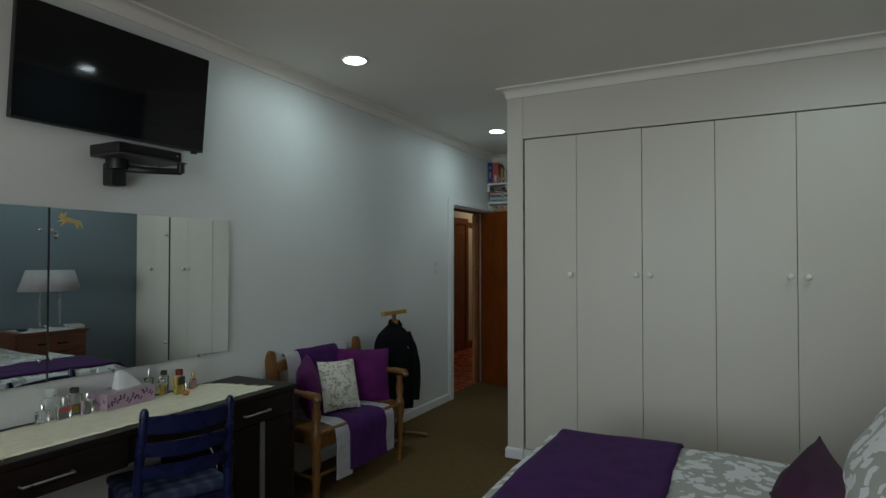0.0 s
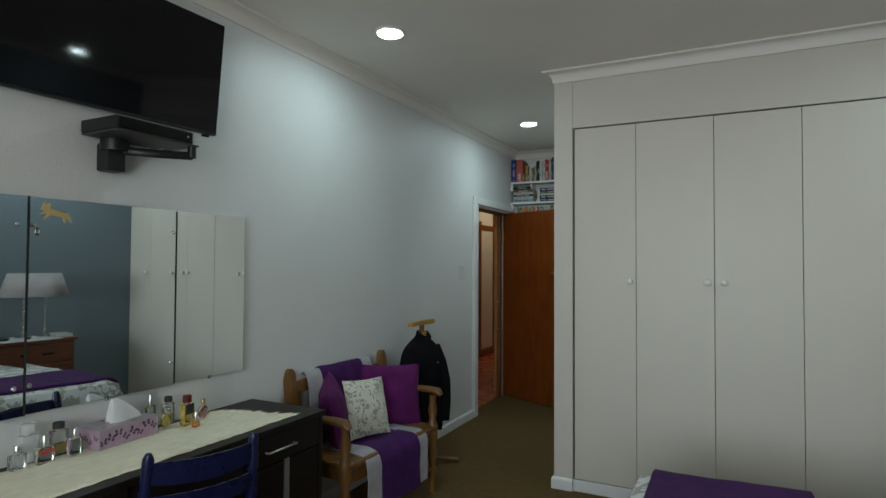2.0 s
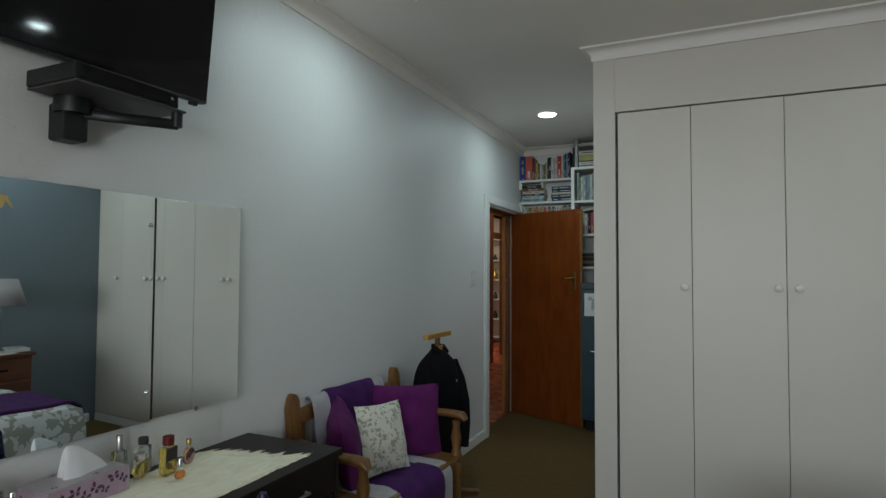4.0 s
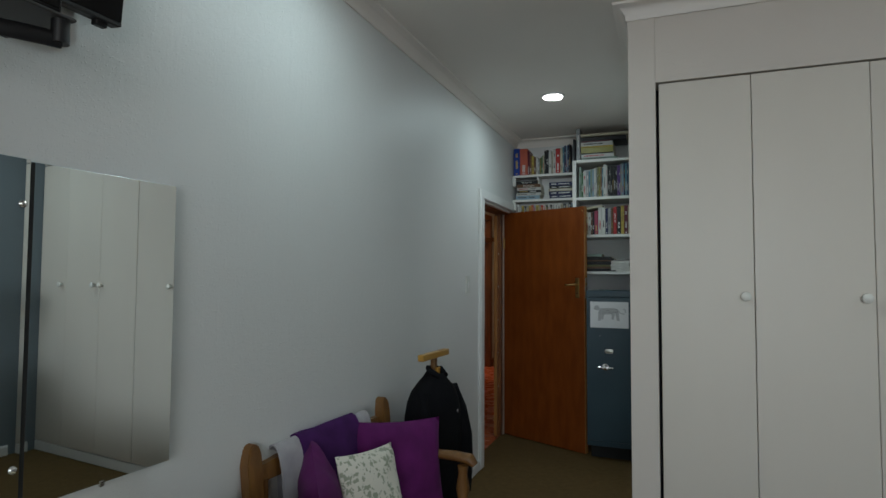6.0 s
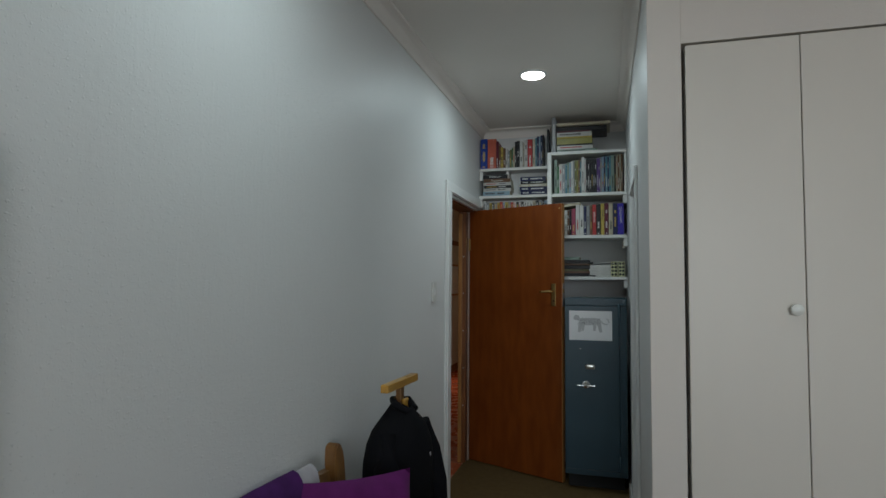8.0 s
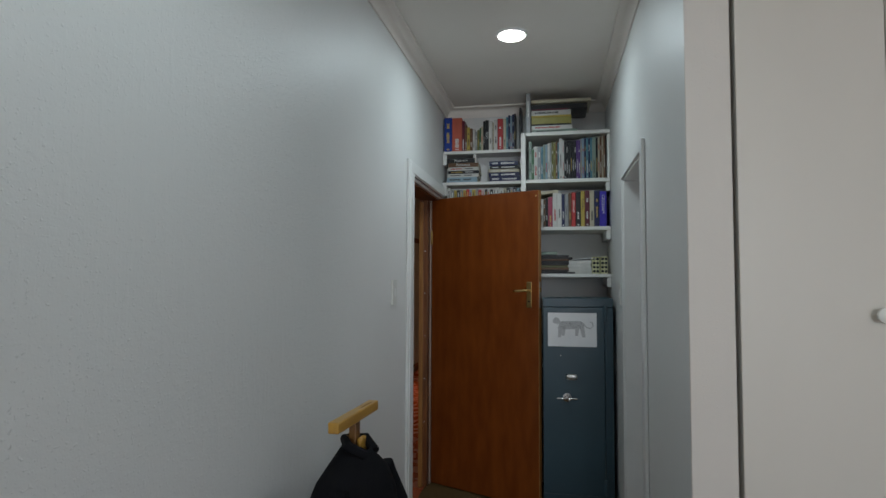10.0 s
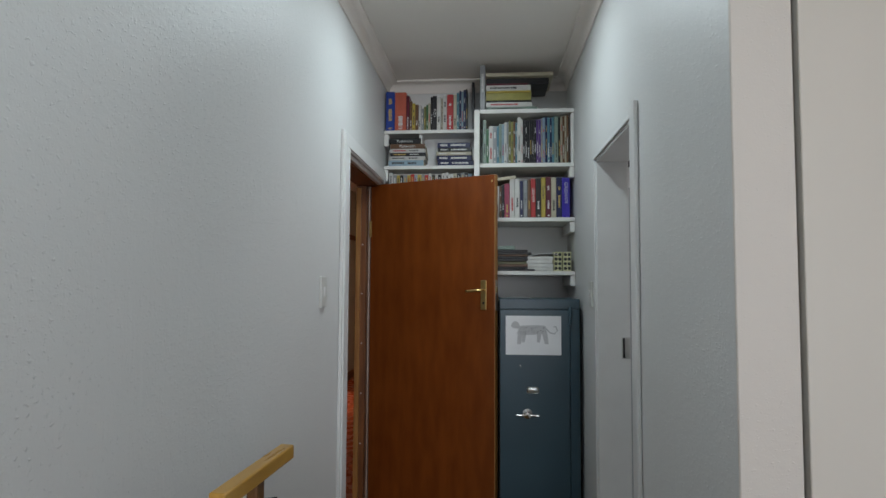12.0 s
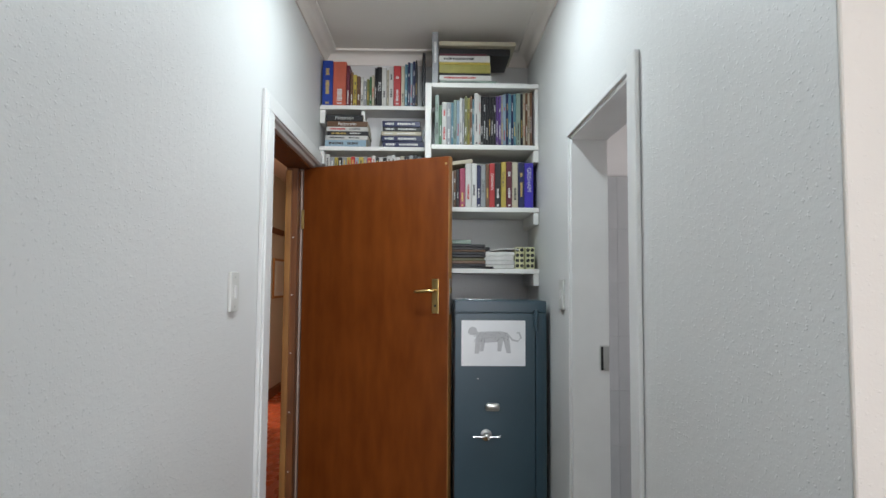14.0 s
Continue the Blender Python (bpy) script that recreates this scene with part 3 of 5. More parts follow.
# ---- bathroom beyond the passage ----
structure("bathroom_floor", box(bmesh.new(), -1.50, 0.3, 4.84, END, -0.1, 0.002), M_TILE, "pale tiled bathroom floor", "floor")
bm = box(bmesh.new(), 0.3, 0.4, 4.84, END, 0, CEIL)
structure("bathroom_wall_east", bm, M_TRIM, "plain bathroom wall", "wall")
structure("bathroom_wall_north", box(bmesh.new(), -1.499, 0.3, 6.40, END - 0.002, 0, CEIL), M_TRIM, "plain pale bathroom wall", "wall")
rarch = thing("door_trim_bathroom", Matrix(), "white painted architrave round the bathroom doorway", "architrave", kind="structure")
part("lining", soft_box(SIDE - 0.002, -1.485, RY1 - 0.02, RY1 + 0.0, 0, RH, 0.003), M_TRIM, rarch)
part("lining", soft_box(SIDE - 0.002, -1.485, RY0, RY0 + 0.02, 0, RH, 0.003), M_TRIM, rarch)
part("lining", soft_box(SIDE - 0.002, -1.485, RY0, RY1, RH - 0.02, RH, 0.003), M_TRIM, rarch)
for b in ((RY0 - 0.055, RY0 + 0.010, 0, RH + 0.035), ):
    part("board", soft_box(SIDE - 0.016, SIDE - 0.001, b[0], b[1], b[2], b[3], 0.004), M_TRIM, rarch)
part("board", soft_box(SIDE - 0.012, SIDE - 0.001, RY0 + 0.004, RY1 + 0.012, RH - 0.006, RH + 0.012, 0.003), M_TRIM, rarch)
part("board", soft_box(SIDE - 0.010, SIDE - 0.001, RY1 - 0.004, RY1 + 0.012, 0, RH - 0.006, 0.003), M_TRIM, rarch)
strike = part("strike_plate", soft_box(-1.524, -1.487, RY1 - 0.0235, RY1 - 0.018, 1.08, 1.178, 0.002, 1), M_STEEL, rarch, "dull steel strike plate")
part("strike_slot", soft_box(-1.520, -1.511, RY1 - 0.026, RY1 - 0.023, 1.084, 1.174, 0.001, 1), M_GAP, strike, "dark latch slot")
M_GREYDOOR = material("pale_grey_door_paint", (0.62, 0.63, 0.63), 0.4, second=(0.58, 0.59, 0.59), scale=4, bump=0.06, bump_scale=40)
bdoor = thing("door_3", pose(-1.478, RY0 + 0.03, 0.008, 0, 0, 3), "pale painted bathroom door standing open inward", "door", kind="structure")
part("leaf", soft_box(0, 0.66, -0.02, 0.018, 0, 1.98, 0.003), M_GREYDOOR, bdoor)
# grey wall tiles up to door height, with a plain painted band above
M_WALLTILE = material("grey_glazed_tile", (0.47, 0.49, 0.50), 0.22, second=(0.43, 0.45, 0.46), scale=5, per_object=0.02)
dado = structure("bathroom_tiling", box(bmesh.new(), -1.498, 0.298, 6.392, 6.399, 0.004, 1.992), M_WALLTILE, "grey glazed wall tiles in the bathroom", "tiling")
tile_mesh = finish("tile", soft_box(0.0004, 0.2976, -0.008, 0, 0.0004, 0.2826, 0.0008, 1), M_WALLTILE)
for i in range(6):
    for j in range(7):
        tile = new("tile", tile_mesh)
        tile.parent = dado
        tile.matrix_basis = pose(-1.492 + 0.298 * i, 6.392, 0.012 + 0.283 * j)
hook = thing("wall_bracket", pose(-1.292, 6.399, 2.12), "small black bracket fixed high on the bathroom wall", "bracket")
part("plate", soft_box(-0.010, 0.010, -0.004, 0, 0, 0.060, 0.001, 1), M_BLACKP, hook)
part("arm", tube([(0, -0.003, 0.045), (0, -0.03, 0.040), (0.004, -0.055, 0.030)], [0.012, 0.010, 0.007], 8), M_BLACKP, hook, smooth=True)



# light switches
def switch(name, m):
    s = thing(name, m, "ivory plastic wall light switch", "light switch", "light switches")
    part("plate", soft_box(-0.002, 0.009, -0.037, 0.037, -0.062, 0.062, 0.003), M_SWITCH, s)
    part("rocker", soft_box(0.008, 0.013, -0.010, 0.010, -0.020, 0.020, 0.002, 1), M_TRIM, s)
    for z in (-0.046, 0.046):
        part("plate_screw", turned([(0.0035, 0), (0.0035, 0.0015)], 8), M_STEEL, s, m=pose(0.0085, 0, z, 0, 90))


switch("light_switch", pose(WALL_L + 0.002, 5.160, 1.385))
switch("light_switch", pose(SIDE - 0.002, 5.755, 1.372, 0, 0, 180))


# ---- built-in cupboards ----
SEAMS = [-1.503, -1.110, -0.669, -0.224, 0.219, 0.660, 1.036]
KNOB_SIDE = [1, 1, -1, 1, -1, -1]
structure("cupboard_plinth", soft_box(-1.507, WALL_R, FRONT - 0.002, FRONT + 0.03, 0, 0.075, 0.003, 1), M_TRIM, "white painted plinth under the cupboards", "plinth")
# black sheet behind the doors paints the shade seen through their gaps
structure("cupboard_shade_sheet", box(bmesh.new(), -1.507, WALL_R, 4.23, 4.25, 0.06, 2.360), M_GAP, "near-black sheet standing in for the shade inside the cupboards", "cupboard interior")
knob_profile = [(0.008, 0.0), (0.008, 0.012), (0.017, 0.020), (0.021, 0.028), (0.020, 0.036), (0.012, 0.042), (0.003, 0.0435)]
for i, (a, b) in enumerate(zip(SEAMS, SEAMS[1:])):
    w = b - a
    c = thing("cupboard", pose(a, FRONT, 0), "tall cream-white built-in cupboard with a flush door and round knob", "cupboard", "built-in bedroom cupboards")
    g0 = 0.009 if i == 0 else 0.0012
    body = box(bmesh.new(), 0.0005, 0.010, 0.13, 0.60, 0.075, 2.354)
    box(body, w - 0.010, w - 0.0005, 0.13, 0.60, 0.075, 2.354)
    # carcass sides take the same painted shade
    part("body", body, M_GAP, c, "carcass sides coloured near-black for shade")
    bend = random.Random(i).uniform(-1, 1) * 0.002
    leaf = part("door", soft_box(g0, w - 0.0012, -0.004 + bend, 0.034 + bend, 0.082, 2.350, 0.003), M_CUPBOARD, c)
    if i == 0:
        # added strip deepens the door edge so it shows in the black gap
        part("hinge_strip", soft_box(g0, g0 + 0.015, 0.036, 0.10, 0.082, 2.350, 0.002, 1), M_CUPBOARD, leaf)
    kx = w - 0.038 if KNOB_SIDE[i] > 0 else 0.052
    part("knob", turned(knob_profile, 18), M_KNOB, leaf, "small round white knob", True, pose(kx, -0.004 + bend, 1.362, 90))


# ---- bedroom furniture ----
def cushion(w, h, t, n=18, pinch=0.06, seed=0):
    """A stuffed cushion standing in its local XZ plane, centred, thin along Y, with drawn-out corners."""
    bm = bmesh.new()
    grid = {}
    rnd = random.Random(seed)
    off = Vector((rnd.random() * 9, rnd.random() * 9, 0))
    for side in (1, -1):
        for i in range(n + 1):
            for j in range(n + 1):
                u, v = 2 * i / n - 1, 2 * j / n - 1
                edge = abs(u) > 0.999 or abs(v) > 0.999
                if side < 0 and edge:
                    grid[side, i, j] = grid[1, i, j]
                    continue
                puff = (max(0, 1 - u ** 2) * max(0, 1 - v ** 2)) ** 0.5
                x = u * (1 - pinch * (1 - v * v)) * w / 2
                z = v * (1 - pinch * (1 - u * u)) * h / 2
                wr = noise.noise(Vector((u * 2.1, v * 2.1, side * 3)) + off) * 0.10 * t * (0 if edge else 1)
                grid[side, i, j] = bm.verts.new((x, side * (puff * t / 2) + wr, z))
        for i in range(n):
            for j in range(n):
                bm.faces.new([grid[side, a, b] for a, b in ((i, j), (i + 1, j), (i + 1, j + 1), (i, j + 1))])
    return bm


def ribbon(path, y0, y1, thick, ny=6, wave=0.004, seed=0):
    """A cloth strip that follows (x, z) points, from y0 to y1, with soft unevenness."""
    bm = bmesh.new()
    pts = []
    for a, b in zip(path, path[1:]):
        k = max(2, int(math.dist(a, b) / 0.025))
        pts += [(a[0] + (b[0] - a[0]) * i / k, a[1] + (b[1] - a[1]) * i / k) for i in range(k)]
    pts.append(path[-1])
    for _ in range(2):
        pts = [pts[0]] + [tuple((p[c] + 2 * q[c] + r[c]) / 4 for c in (0, 1)) for p, q, r in zip(pts, pts[1:], pts[2:])] + [pts[-1]]
    layers = []
    for s in (0, 1):
        rows = []
        for i, p in enumerate(pts):
            q0, q1 = pts[max(0, i - 1)], pts[min(len(pts) - 1, i + 1)]
            d = Vector((q1[0] - q0[0], q1[1] - q0[1])).normalized()
            nx, nz = -d.y, d.x
            row = []
            for j in range(ny + 1):
                y = y0 + (y1 - y0) * j / ny
                w = wave * noise.noise(Vector((p[0] * 6 + seed, y * 9, p[1] * 6)))
                e = thick * s + w
                row.append(bm.verts.new((p[0] + nx * e, y + wave * noise.noise(Vector((seed, i * 0.3, j * 0.2))), p[1] + nz * e)))
            rows.append(row)
        layers.append(rows)
        for a, b in zip(rows, rows[1:]):
            for j in range(ny):
                bm.faces.new((a[j], a[j + 1], b[j + 1], b[j]))
    lo, hi = layers
    for i in range(len(pts) - 1):
        for j in (0, ny):
            bm.faces.new((lo[i][j], lo[i + 1][j], hi[i + 1][j], hi[i][j]))
    for i in (0, len(pts) - 1):
        for j in range(ny):
            bm.faces.new((lo[i][j], lo[i][j + 1], hi[i][j + 1], hi[i][j]))
    return bm


# -- mirror of three panes --
mirror = thing("wall_mirror", pose(WALL_L, 0, 0), "frameless three-pane wall mirror above the dressing desk", "mirror")
for y0, y1, turn in ((1.115, 1.507, -1.0), (1.518, 2.100, -2.28), (2.108, 2.500, -3.29)):
    w = y1 - y0
    pane = part("mirror_pane", soft_box(-0.004, 0.0, -w / 2, w / 2, 0.0, 0.765, 0.0012, 1), M_MIRROR, mirror, m=pose(0.026, (y0 + y1) / 2, 0.929, 0, 0, turn))
    if y0 < 1.2:
        part("joint_strip", box(bmesh.new(), -0.006, 0.0006, w / 2 + 0.0005, w / 2 + 0.0075, 0.0, 0.765), M_GAP, pane, "dark joint strip")
    if w > 0.5:
        backing = soft_box(-0.008, -0.005, -w / 2 - 0.012, w / 2 + 0.012, 0.004, 0.76, 0.001, 1)
        part("backing", backing, M_GAP, pane, "dark backing board")
    for sy in {1.115: (w / 2 - 0.03,), 1.518: (-w / 2 + 0.014, w / 2 - 0.014)}.get(y0, ()):
        for z in (0.10, 0.665):
            part("mirror_screw", turned([(0.008, 0), (0.008, 0.003), (0.005, 0.006), (0.002, 0.007)], 12), M_CHROME, pane, "domed chrome mirror screw", True, pose(0.0, sy, z, 0, 90))
    for sy in (-w / 2 + 0.12, w / 2 - 0.12):
        part("clip", soft_box(-0.006, 0.004, -0.006, 0.006, -0.008, 0.007, 0.002, 1), M_CHROME, pane, "small metal support clip")
silhouette = [(-0.040, 0.010), (-0.036, 0.020), (-0.030, 0.034), (-0.024, 0.021), (-0.012, 0.034), (-0.015, 0.014), (0.004, 0.011), (0.022, 0.005), (0.040, 0.003), (0.046, -0.010), (0.052, -0.026), (0.036, -0.008), (0.030, -0.028), (0.022, -0.010), (0.004, -0.006), (-0.012, -0.006), (-0.032, -0.020), (-0.022, -0.002), (-0.046, -0.006), (-0.028, 0.006)]
bm = bmesh.new()
for x in (0.0, 0.003):
    bm.faces.new([bm.verts.new((x, a, b)) for a, b in silhouette])
vs = list(bm.verts)
for i in range(20):
    j = (i + 1) % 20
    bm.faces.new((vs[i], vs[j], vs[20 + j], vs[20 + i]))
thing("mirror_ornament", pose(WALL_L + 0.0185, 1.603, 1.640, 0, 0, -2.28) @ Matrix.Scale(1.15, 4), "gold leaping cut-out ornament stuck on the mirror", "ornament", bm=bm, mat=M_GOLD)
thing("hanging_charm", pose(WALL_L + 0.0225, 1.546, 1.556, 0, 0, -2.28), "tiny silver charm hanging on the mirror", "ornament", bm=turned([(0.002, 0), (0.006, 0.01), (0.004, 0.022), (0.006, 0.03), (0.001, 0.036)], 8), mat=M_CHROME)

# -- television on its bracket --
tv = thing("television", pose(-2.745, 1.803, 2.056, 0, 5.5, -2.0), "black flat-screen television tilted down on a wall bracket", "television")
part("case", soft_box(-0.034, 0.0, -0.457, 0.478, 0.0, 0.512, 0.005), M_BLACKP, tv)
part("screen", soft_box(-0.002, 0.002, -0.455, 0.476, 0.010, 0.510, 0.001, 1), M_SCREEN, tv, "glossy black screen")
part("bezel", soft_box(-0.001, 0.003, -0.455, 0.476, 0.001, 0.0095, 0.001, 1), M_BLACKP, tv)
part("foot_lug", soft_box(-0.03, -0.01, 0.42, 0.45, -0.012, 0.001, 0.002, 1), M_BLACKP, tv)
part("wall_mount", soft_box(-0.066, -0.033, -0.12, 0.12, 0.12, 0.40, 0.004), M_BLACKP, tv)
brk = thing("decoder_bracket", pose(WALL_L, 1.80, 0.025), "black wall bracket arms carrying a decoder box", "bracket")
part("wall_block", soft_box(0.001, 0.075, -0.040, 0.036, 1.795, 1.905, 0.008), M_BLACKP, brk)
part("pivot", turned([(0.05, 0), (0.052, 0.02), (0.05, 0.05)], 20), M_BLACKP, brk, smooth=True, m=pose(0.055, 0.0, 1.875))
arm = [(0.06 + 0.16 * math.sin(a), 0.02 + 0.23 * (1 - math.cos(a)) + 0.045 * a, 1.883 - 0.008 * math.sin(a * 2.5)) for a in [i * 1.25 / 8 for i in range(9)]]
part("arm", tube(arm, 0.017, 10, 0.5), M_BLACKP, brk, smooth=True)
part("arm_end", turned([(0.017, 0), (0.017, 0.05)], 14), M_BLACKP, brk, smooth=True, m=pose(0.212, 0.232, 1.875))
part("tray", soft_box(0.02, 0.235, -0.11, 0.25, 1.921, 1.928, 0.002, 1), M_DARKGREY, brk, "dark smoked tray")
for k in range(3):
    loop = [(0.02, 0.04 + 0.015 * k, 1.918), (0.04, 0.08 + 0.015 * k, 1.900 - 0.005 * k), (0.07, 0.13, 1.896 - 0.004 * k), (0.09, 0.19, 1.916)]
    part("cable", tube(loop, 0.0035, 8), M_GREYFLEECE, brk, "pale grey cable loop", True)
dec = thing("decoder_box", pose(WALL_L + 0.128, 1.852, 1.9535), "flat black decoder box on the bracket tray", "decoder")
part("case", soft_box(-0.108, 0.106, -0.165, 0.168, 0.0, 0.048, 0.005), M_BLACKP, dec)
part("front_panel", soft_box(0.105, 0.1085, -0.155, 0.163, 0.005, 0.043, 0.001, 1), M_SCREEN, dec)
part("emblem", turned([(0.005, 0), (0.005, 0.001), (0.003, 0.0015)], 16), M_GREY_STRIP, dec, "small pale emblem", m=pose(0.1085, 0.140, 0.025, 0, 90))

# -- dressing desk --
desk = thing("dressing_desk", pose(0, 0, 0), "long dark wenge dressing desk with two drawers", "desk")
part("top", soft_box(-2.798, -2.322, 0.55, 2.600, 0.736, 0.763, 0.003), M_WENGE, desk)
part("end_panel", soft_box(-2.795, -2.335, 2.565, 2.592, 0.0, 0.735, 0.003), M_WENGE, desk)
part("end_panel", soft_box(-2.795, -2.335, 0.56, 0.587, 0.0, 0.735, 0.003), M_WENGE, desk)
part("pedestal_panel", soft_box(-2.795, -2.345, 2.085, 2.108, 0.0, 0.735, 0.003), M_WENGE, desk)
part("pedestal_door", soft_box(-2.358, -2.338, 2.112, 2.332, 0.03, 0.600, 0.003), M_WENGE, desk)
part("pedestal_door", soft_box(-2.358, -2.338, 2.372, 2.560, 0.03, 0.600, 0.003), M_WENGE, desk)
part("metal_strip", soft_box(-2.352, -2.336, 2.336, 2.368, 0.03, 0.605, 0.002, 1), M_GREY_STRIP, desk, "upright grey metal strip")
part("apron", soft_box(-2.365, -2.345, 1.60, 2.085, 0.615, 0.735, 0.003), M_WENGE, desk)
part("back_rail", soft_box(-2.795, -2.775, 0.59, 2.08, 0.55, 0.735, 0.003), M_WENGE, desk)
for y0, y1, h0, h1 in ((2.112, 2.560, 2.215, 2.385), (0.592, 1.596, 1.19, 1.37)):
    dr = part("drawer", soft_box(-2.70, -2.332, y0, y1, 0.608, 0.732, 0.003), M_WENGE, desk)
    part("drawer_handle", tube([(-2.333, h0, 0.665), (-2.312, h0, 0.665), (-2.312, h1, 0.665), (-2.333, h1, 0.665)], 0.005, 8), M_STEEL, dr, "slim steel bar handle", True)
cab = [(-2.35, 2.00, 0.61), (-2.33, 2.04, 0.50), (-2.325, 2.055, 0.35), (-2.33, 2.035, 0.2), (-2.36, 1.98, 0.06), (-2.42, 1.99, 0.006)]
thing("white_cable", Matrix(), "thin white cable hanging beside the desk pedestal", "cable", bm=tube(cab, 0.0035, 8), mat=M_TRIM, smooth=True)

# fur runner on the desk, with ragged ends
fur = thing("fur_runner", pose(0, 0, 0.7635), "long cream fur runner lying along the desk top", "runner")
bm = bmesh.new()
rnd = random.Random(7)
nx, ny = 16, 60
g = []
for i in range(nx + 1):
    row = []
    for j in range(ny + 1):
        x = -2.752 + 0.372 * i / nx + 0.010 * noise.noise(Vector((0, j * 0.6, i * 0.2))) * (1 if i in (0, nx) else 0.3)
        ya, yb = 1.29 - 0.15 * i / nx, 2.31 + 0.12 * i / nx
        y = ya + (yb - ya) * j / ny + (0.014 * noise.noise(Vector((i * 0.9, 5, 0))) if j in (0, ny) else 0)
        edge = min(i, nx - i, j, ny - j)
        z = 0.001 + min(1, edge / 2) * (0.009 + 0.004 * noise.noise(Vector((x * 30, y * 22, 0))))
        row.append(bm.verts.new((x, y, z)))
    g.append(row)
for i in range(nx):
    for j in range(ny):
        bm.faces.new((g[i][j], g[i + 1][j], g[i + 1][j + 1], g[i][j + 1]))
part("pelt", bm, M_FUR, fur, smooth=True)
bm = bmesh.new()


def tuft(bm, x, y, dx, dy, r):
    """One tapering lock of hair lying on the desk."""
    L = math.hypot(dx, dy)
    sx, sy = -dy / L * r, dx / L * r
    a = [bm.verts.new((x + sx, y + sy, 0.002)), bm.verts.new((x - sx, y - sy, 0.002)), bm.verts.new((x, y, 0.010))]
    b = bm.verts.new((x + dx, y + dy, 0.003))
    for p, q in ((0, 1), (1, 2), (2, 0)):
        bm.faces.new((a[p], a[q], b))


for s in (1, -1):
    for k in range(150):
        x = rnd.uniform(-2.75, -2.385)
        end = (2.305 if s > 0 else 1.295) + s * (0.12 if s > 0 else 0.15) * (x + 2.752) / 0.372
        tuft(bm, x, end - s * rnd.uniform(0, 0.03), rnd.gauss(0.012, 0.016), s * rnd.uniform(0.025, 0.085), rnd.uniform(0.003, 0.006))
for k in range(170):
    y = rnd.uniform(1.15, 2.42)
    tuft(bm, -2.388, y, rnd.uniform(0.004, 0.018), rnd.gauss(0.012, 0.014), 0.004)
fringe = part("fringe", bm, M_FUR, fur, "ragged fur fringe")
tagged(fringe, kind="stuff")

# tissue box
tb = thing("tissue_box", pose(-2.708, 1.815, 0.775, 0, 0, 3), "lilac tissue box with dark butterfly print and a white tissue", "tissue box")
part("carton", soft_box(-0.062, 0.062, -0.122, 0.122, 0, 0.070, 0.002), M_TISSUEBOX, tb)
M_SILVER = material("silver_card_edge", (0.42, 0.37, 0.40), 0.35, 0.4)
part("lid", soft_box(-0.064, 0.064, -0.124, 0.124, 0.0685, 0.076, 0.002), M_SILVER, tb, "dull silver lid")
for y in (-0.1225, 0.1225):
    part("corner_edge", soft_box(0.058, 0.0645, y - 0.003, y + 0.003, 0.001, 0.069, 0.001, 1), M_SILVER, tb)


def butterfly(m, s):
    """A printed butterfly: four wing shapes and a body, a hair proud of the card."""
    bm = bmesh.new()
    for sx in (-1, 1):
        for wing in ([(0.001, 0.001), (0.005, 0.009), (0.011, 0.010), (0.010, 0.003)], [(0.001, 0.0), (0.009, 0.001), (0.008, -0.006), (0.003, -0.006)]):
            bm.faces.new([bm.verts.new((0.0, sx * a * s, b * s)) for a, b in wing])
    part("butterfly_print", bm, M_BUTTERFLY, tb, m=m)


rnd = random.Random(21)
for k in range(8):
    butterfly(pose(0.0626, -0.106 + 0.030 * k, 0.018 + 0.036 * rnd.random(), rnd.uniform(-40, 40)), rnd.uniform(1.2, 1.7))
for k in range(4):
    butterfly(pose(-0.042 + 0.028 * k, -0.1226, 0.02 + 0.036 * rnd.random(), 0, 0, -90) @ pose(0, 0, 0, rnd.uniform(-50, 50)), rnd.uniform(0.8, 1.2))
for k in range(4):
    butterfly(pose(0.048 * (-1) ** k, -0.095 + 0.062 * k, 0.0765, 0, -90, 0) @ pose(0, 0, 0, rnd.uniform(-50, 50)), rnd.uniform(0.8, 1.2))
bm = bmesh.new()
rings = []
for i in range(9):
    a = i / 8
    ring_pts = []
    for k in range(28):
        q = 2 * math.pi * k / 28
        crease = 1 + 0.16 * math.sin(3 * q + 1.1) + 0.10 * math.sin(5 * q + 2.5 * a) * (1 - 0.5 * a)
        y = -0.030 * a + (0.062 + 0.018 * math.cos(q)) * (1 - a) ** 0.85 * math.cos(q) * crease + 0.010 * a * math.cos(q)
        x = 0.010 * a + 0.024 * (1 - a) ** 0.6 * math.sin(q) * crease + 0.004 * math.sin(q)
        ring_pts.append(bm.verts.new((x, y, 0.0745 + 0.092 * a + 0.006 * math.sin(2 * q + 0.7) * (1 - a) * a * 4)))
    rings.append(ring_pts)
for lo, hi in zip(rings, rings[1:]):
    for k in range(28):
        bm.faces.new((lo[k], lo[(k + 1) % 28], hi[(k + 1) % 28], hi[k]))
bm.faces.new(rings[-1])
part("tissue", bm, M_PAPER, tb, "folded white tissue drawn up to a peak", True)


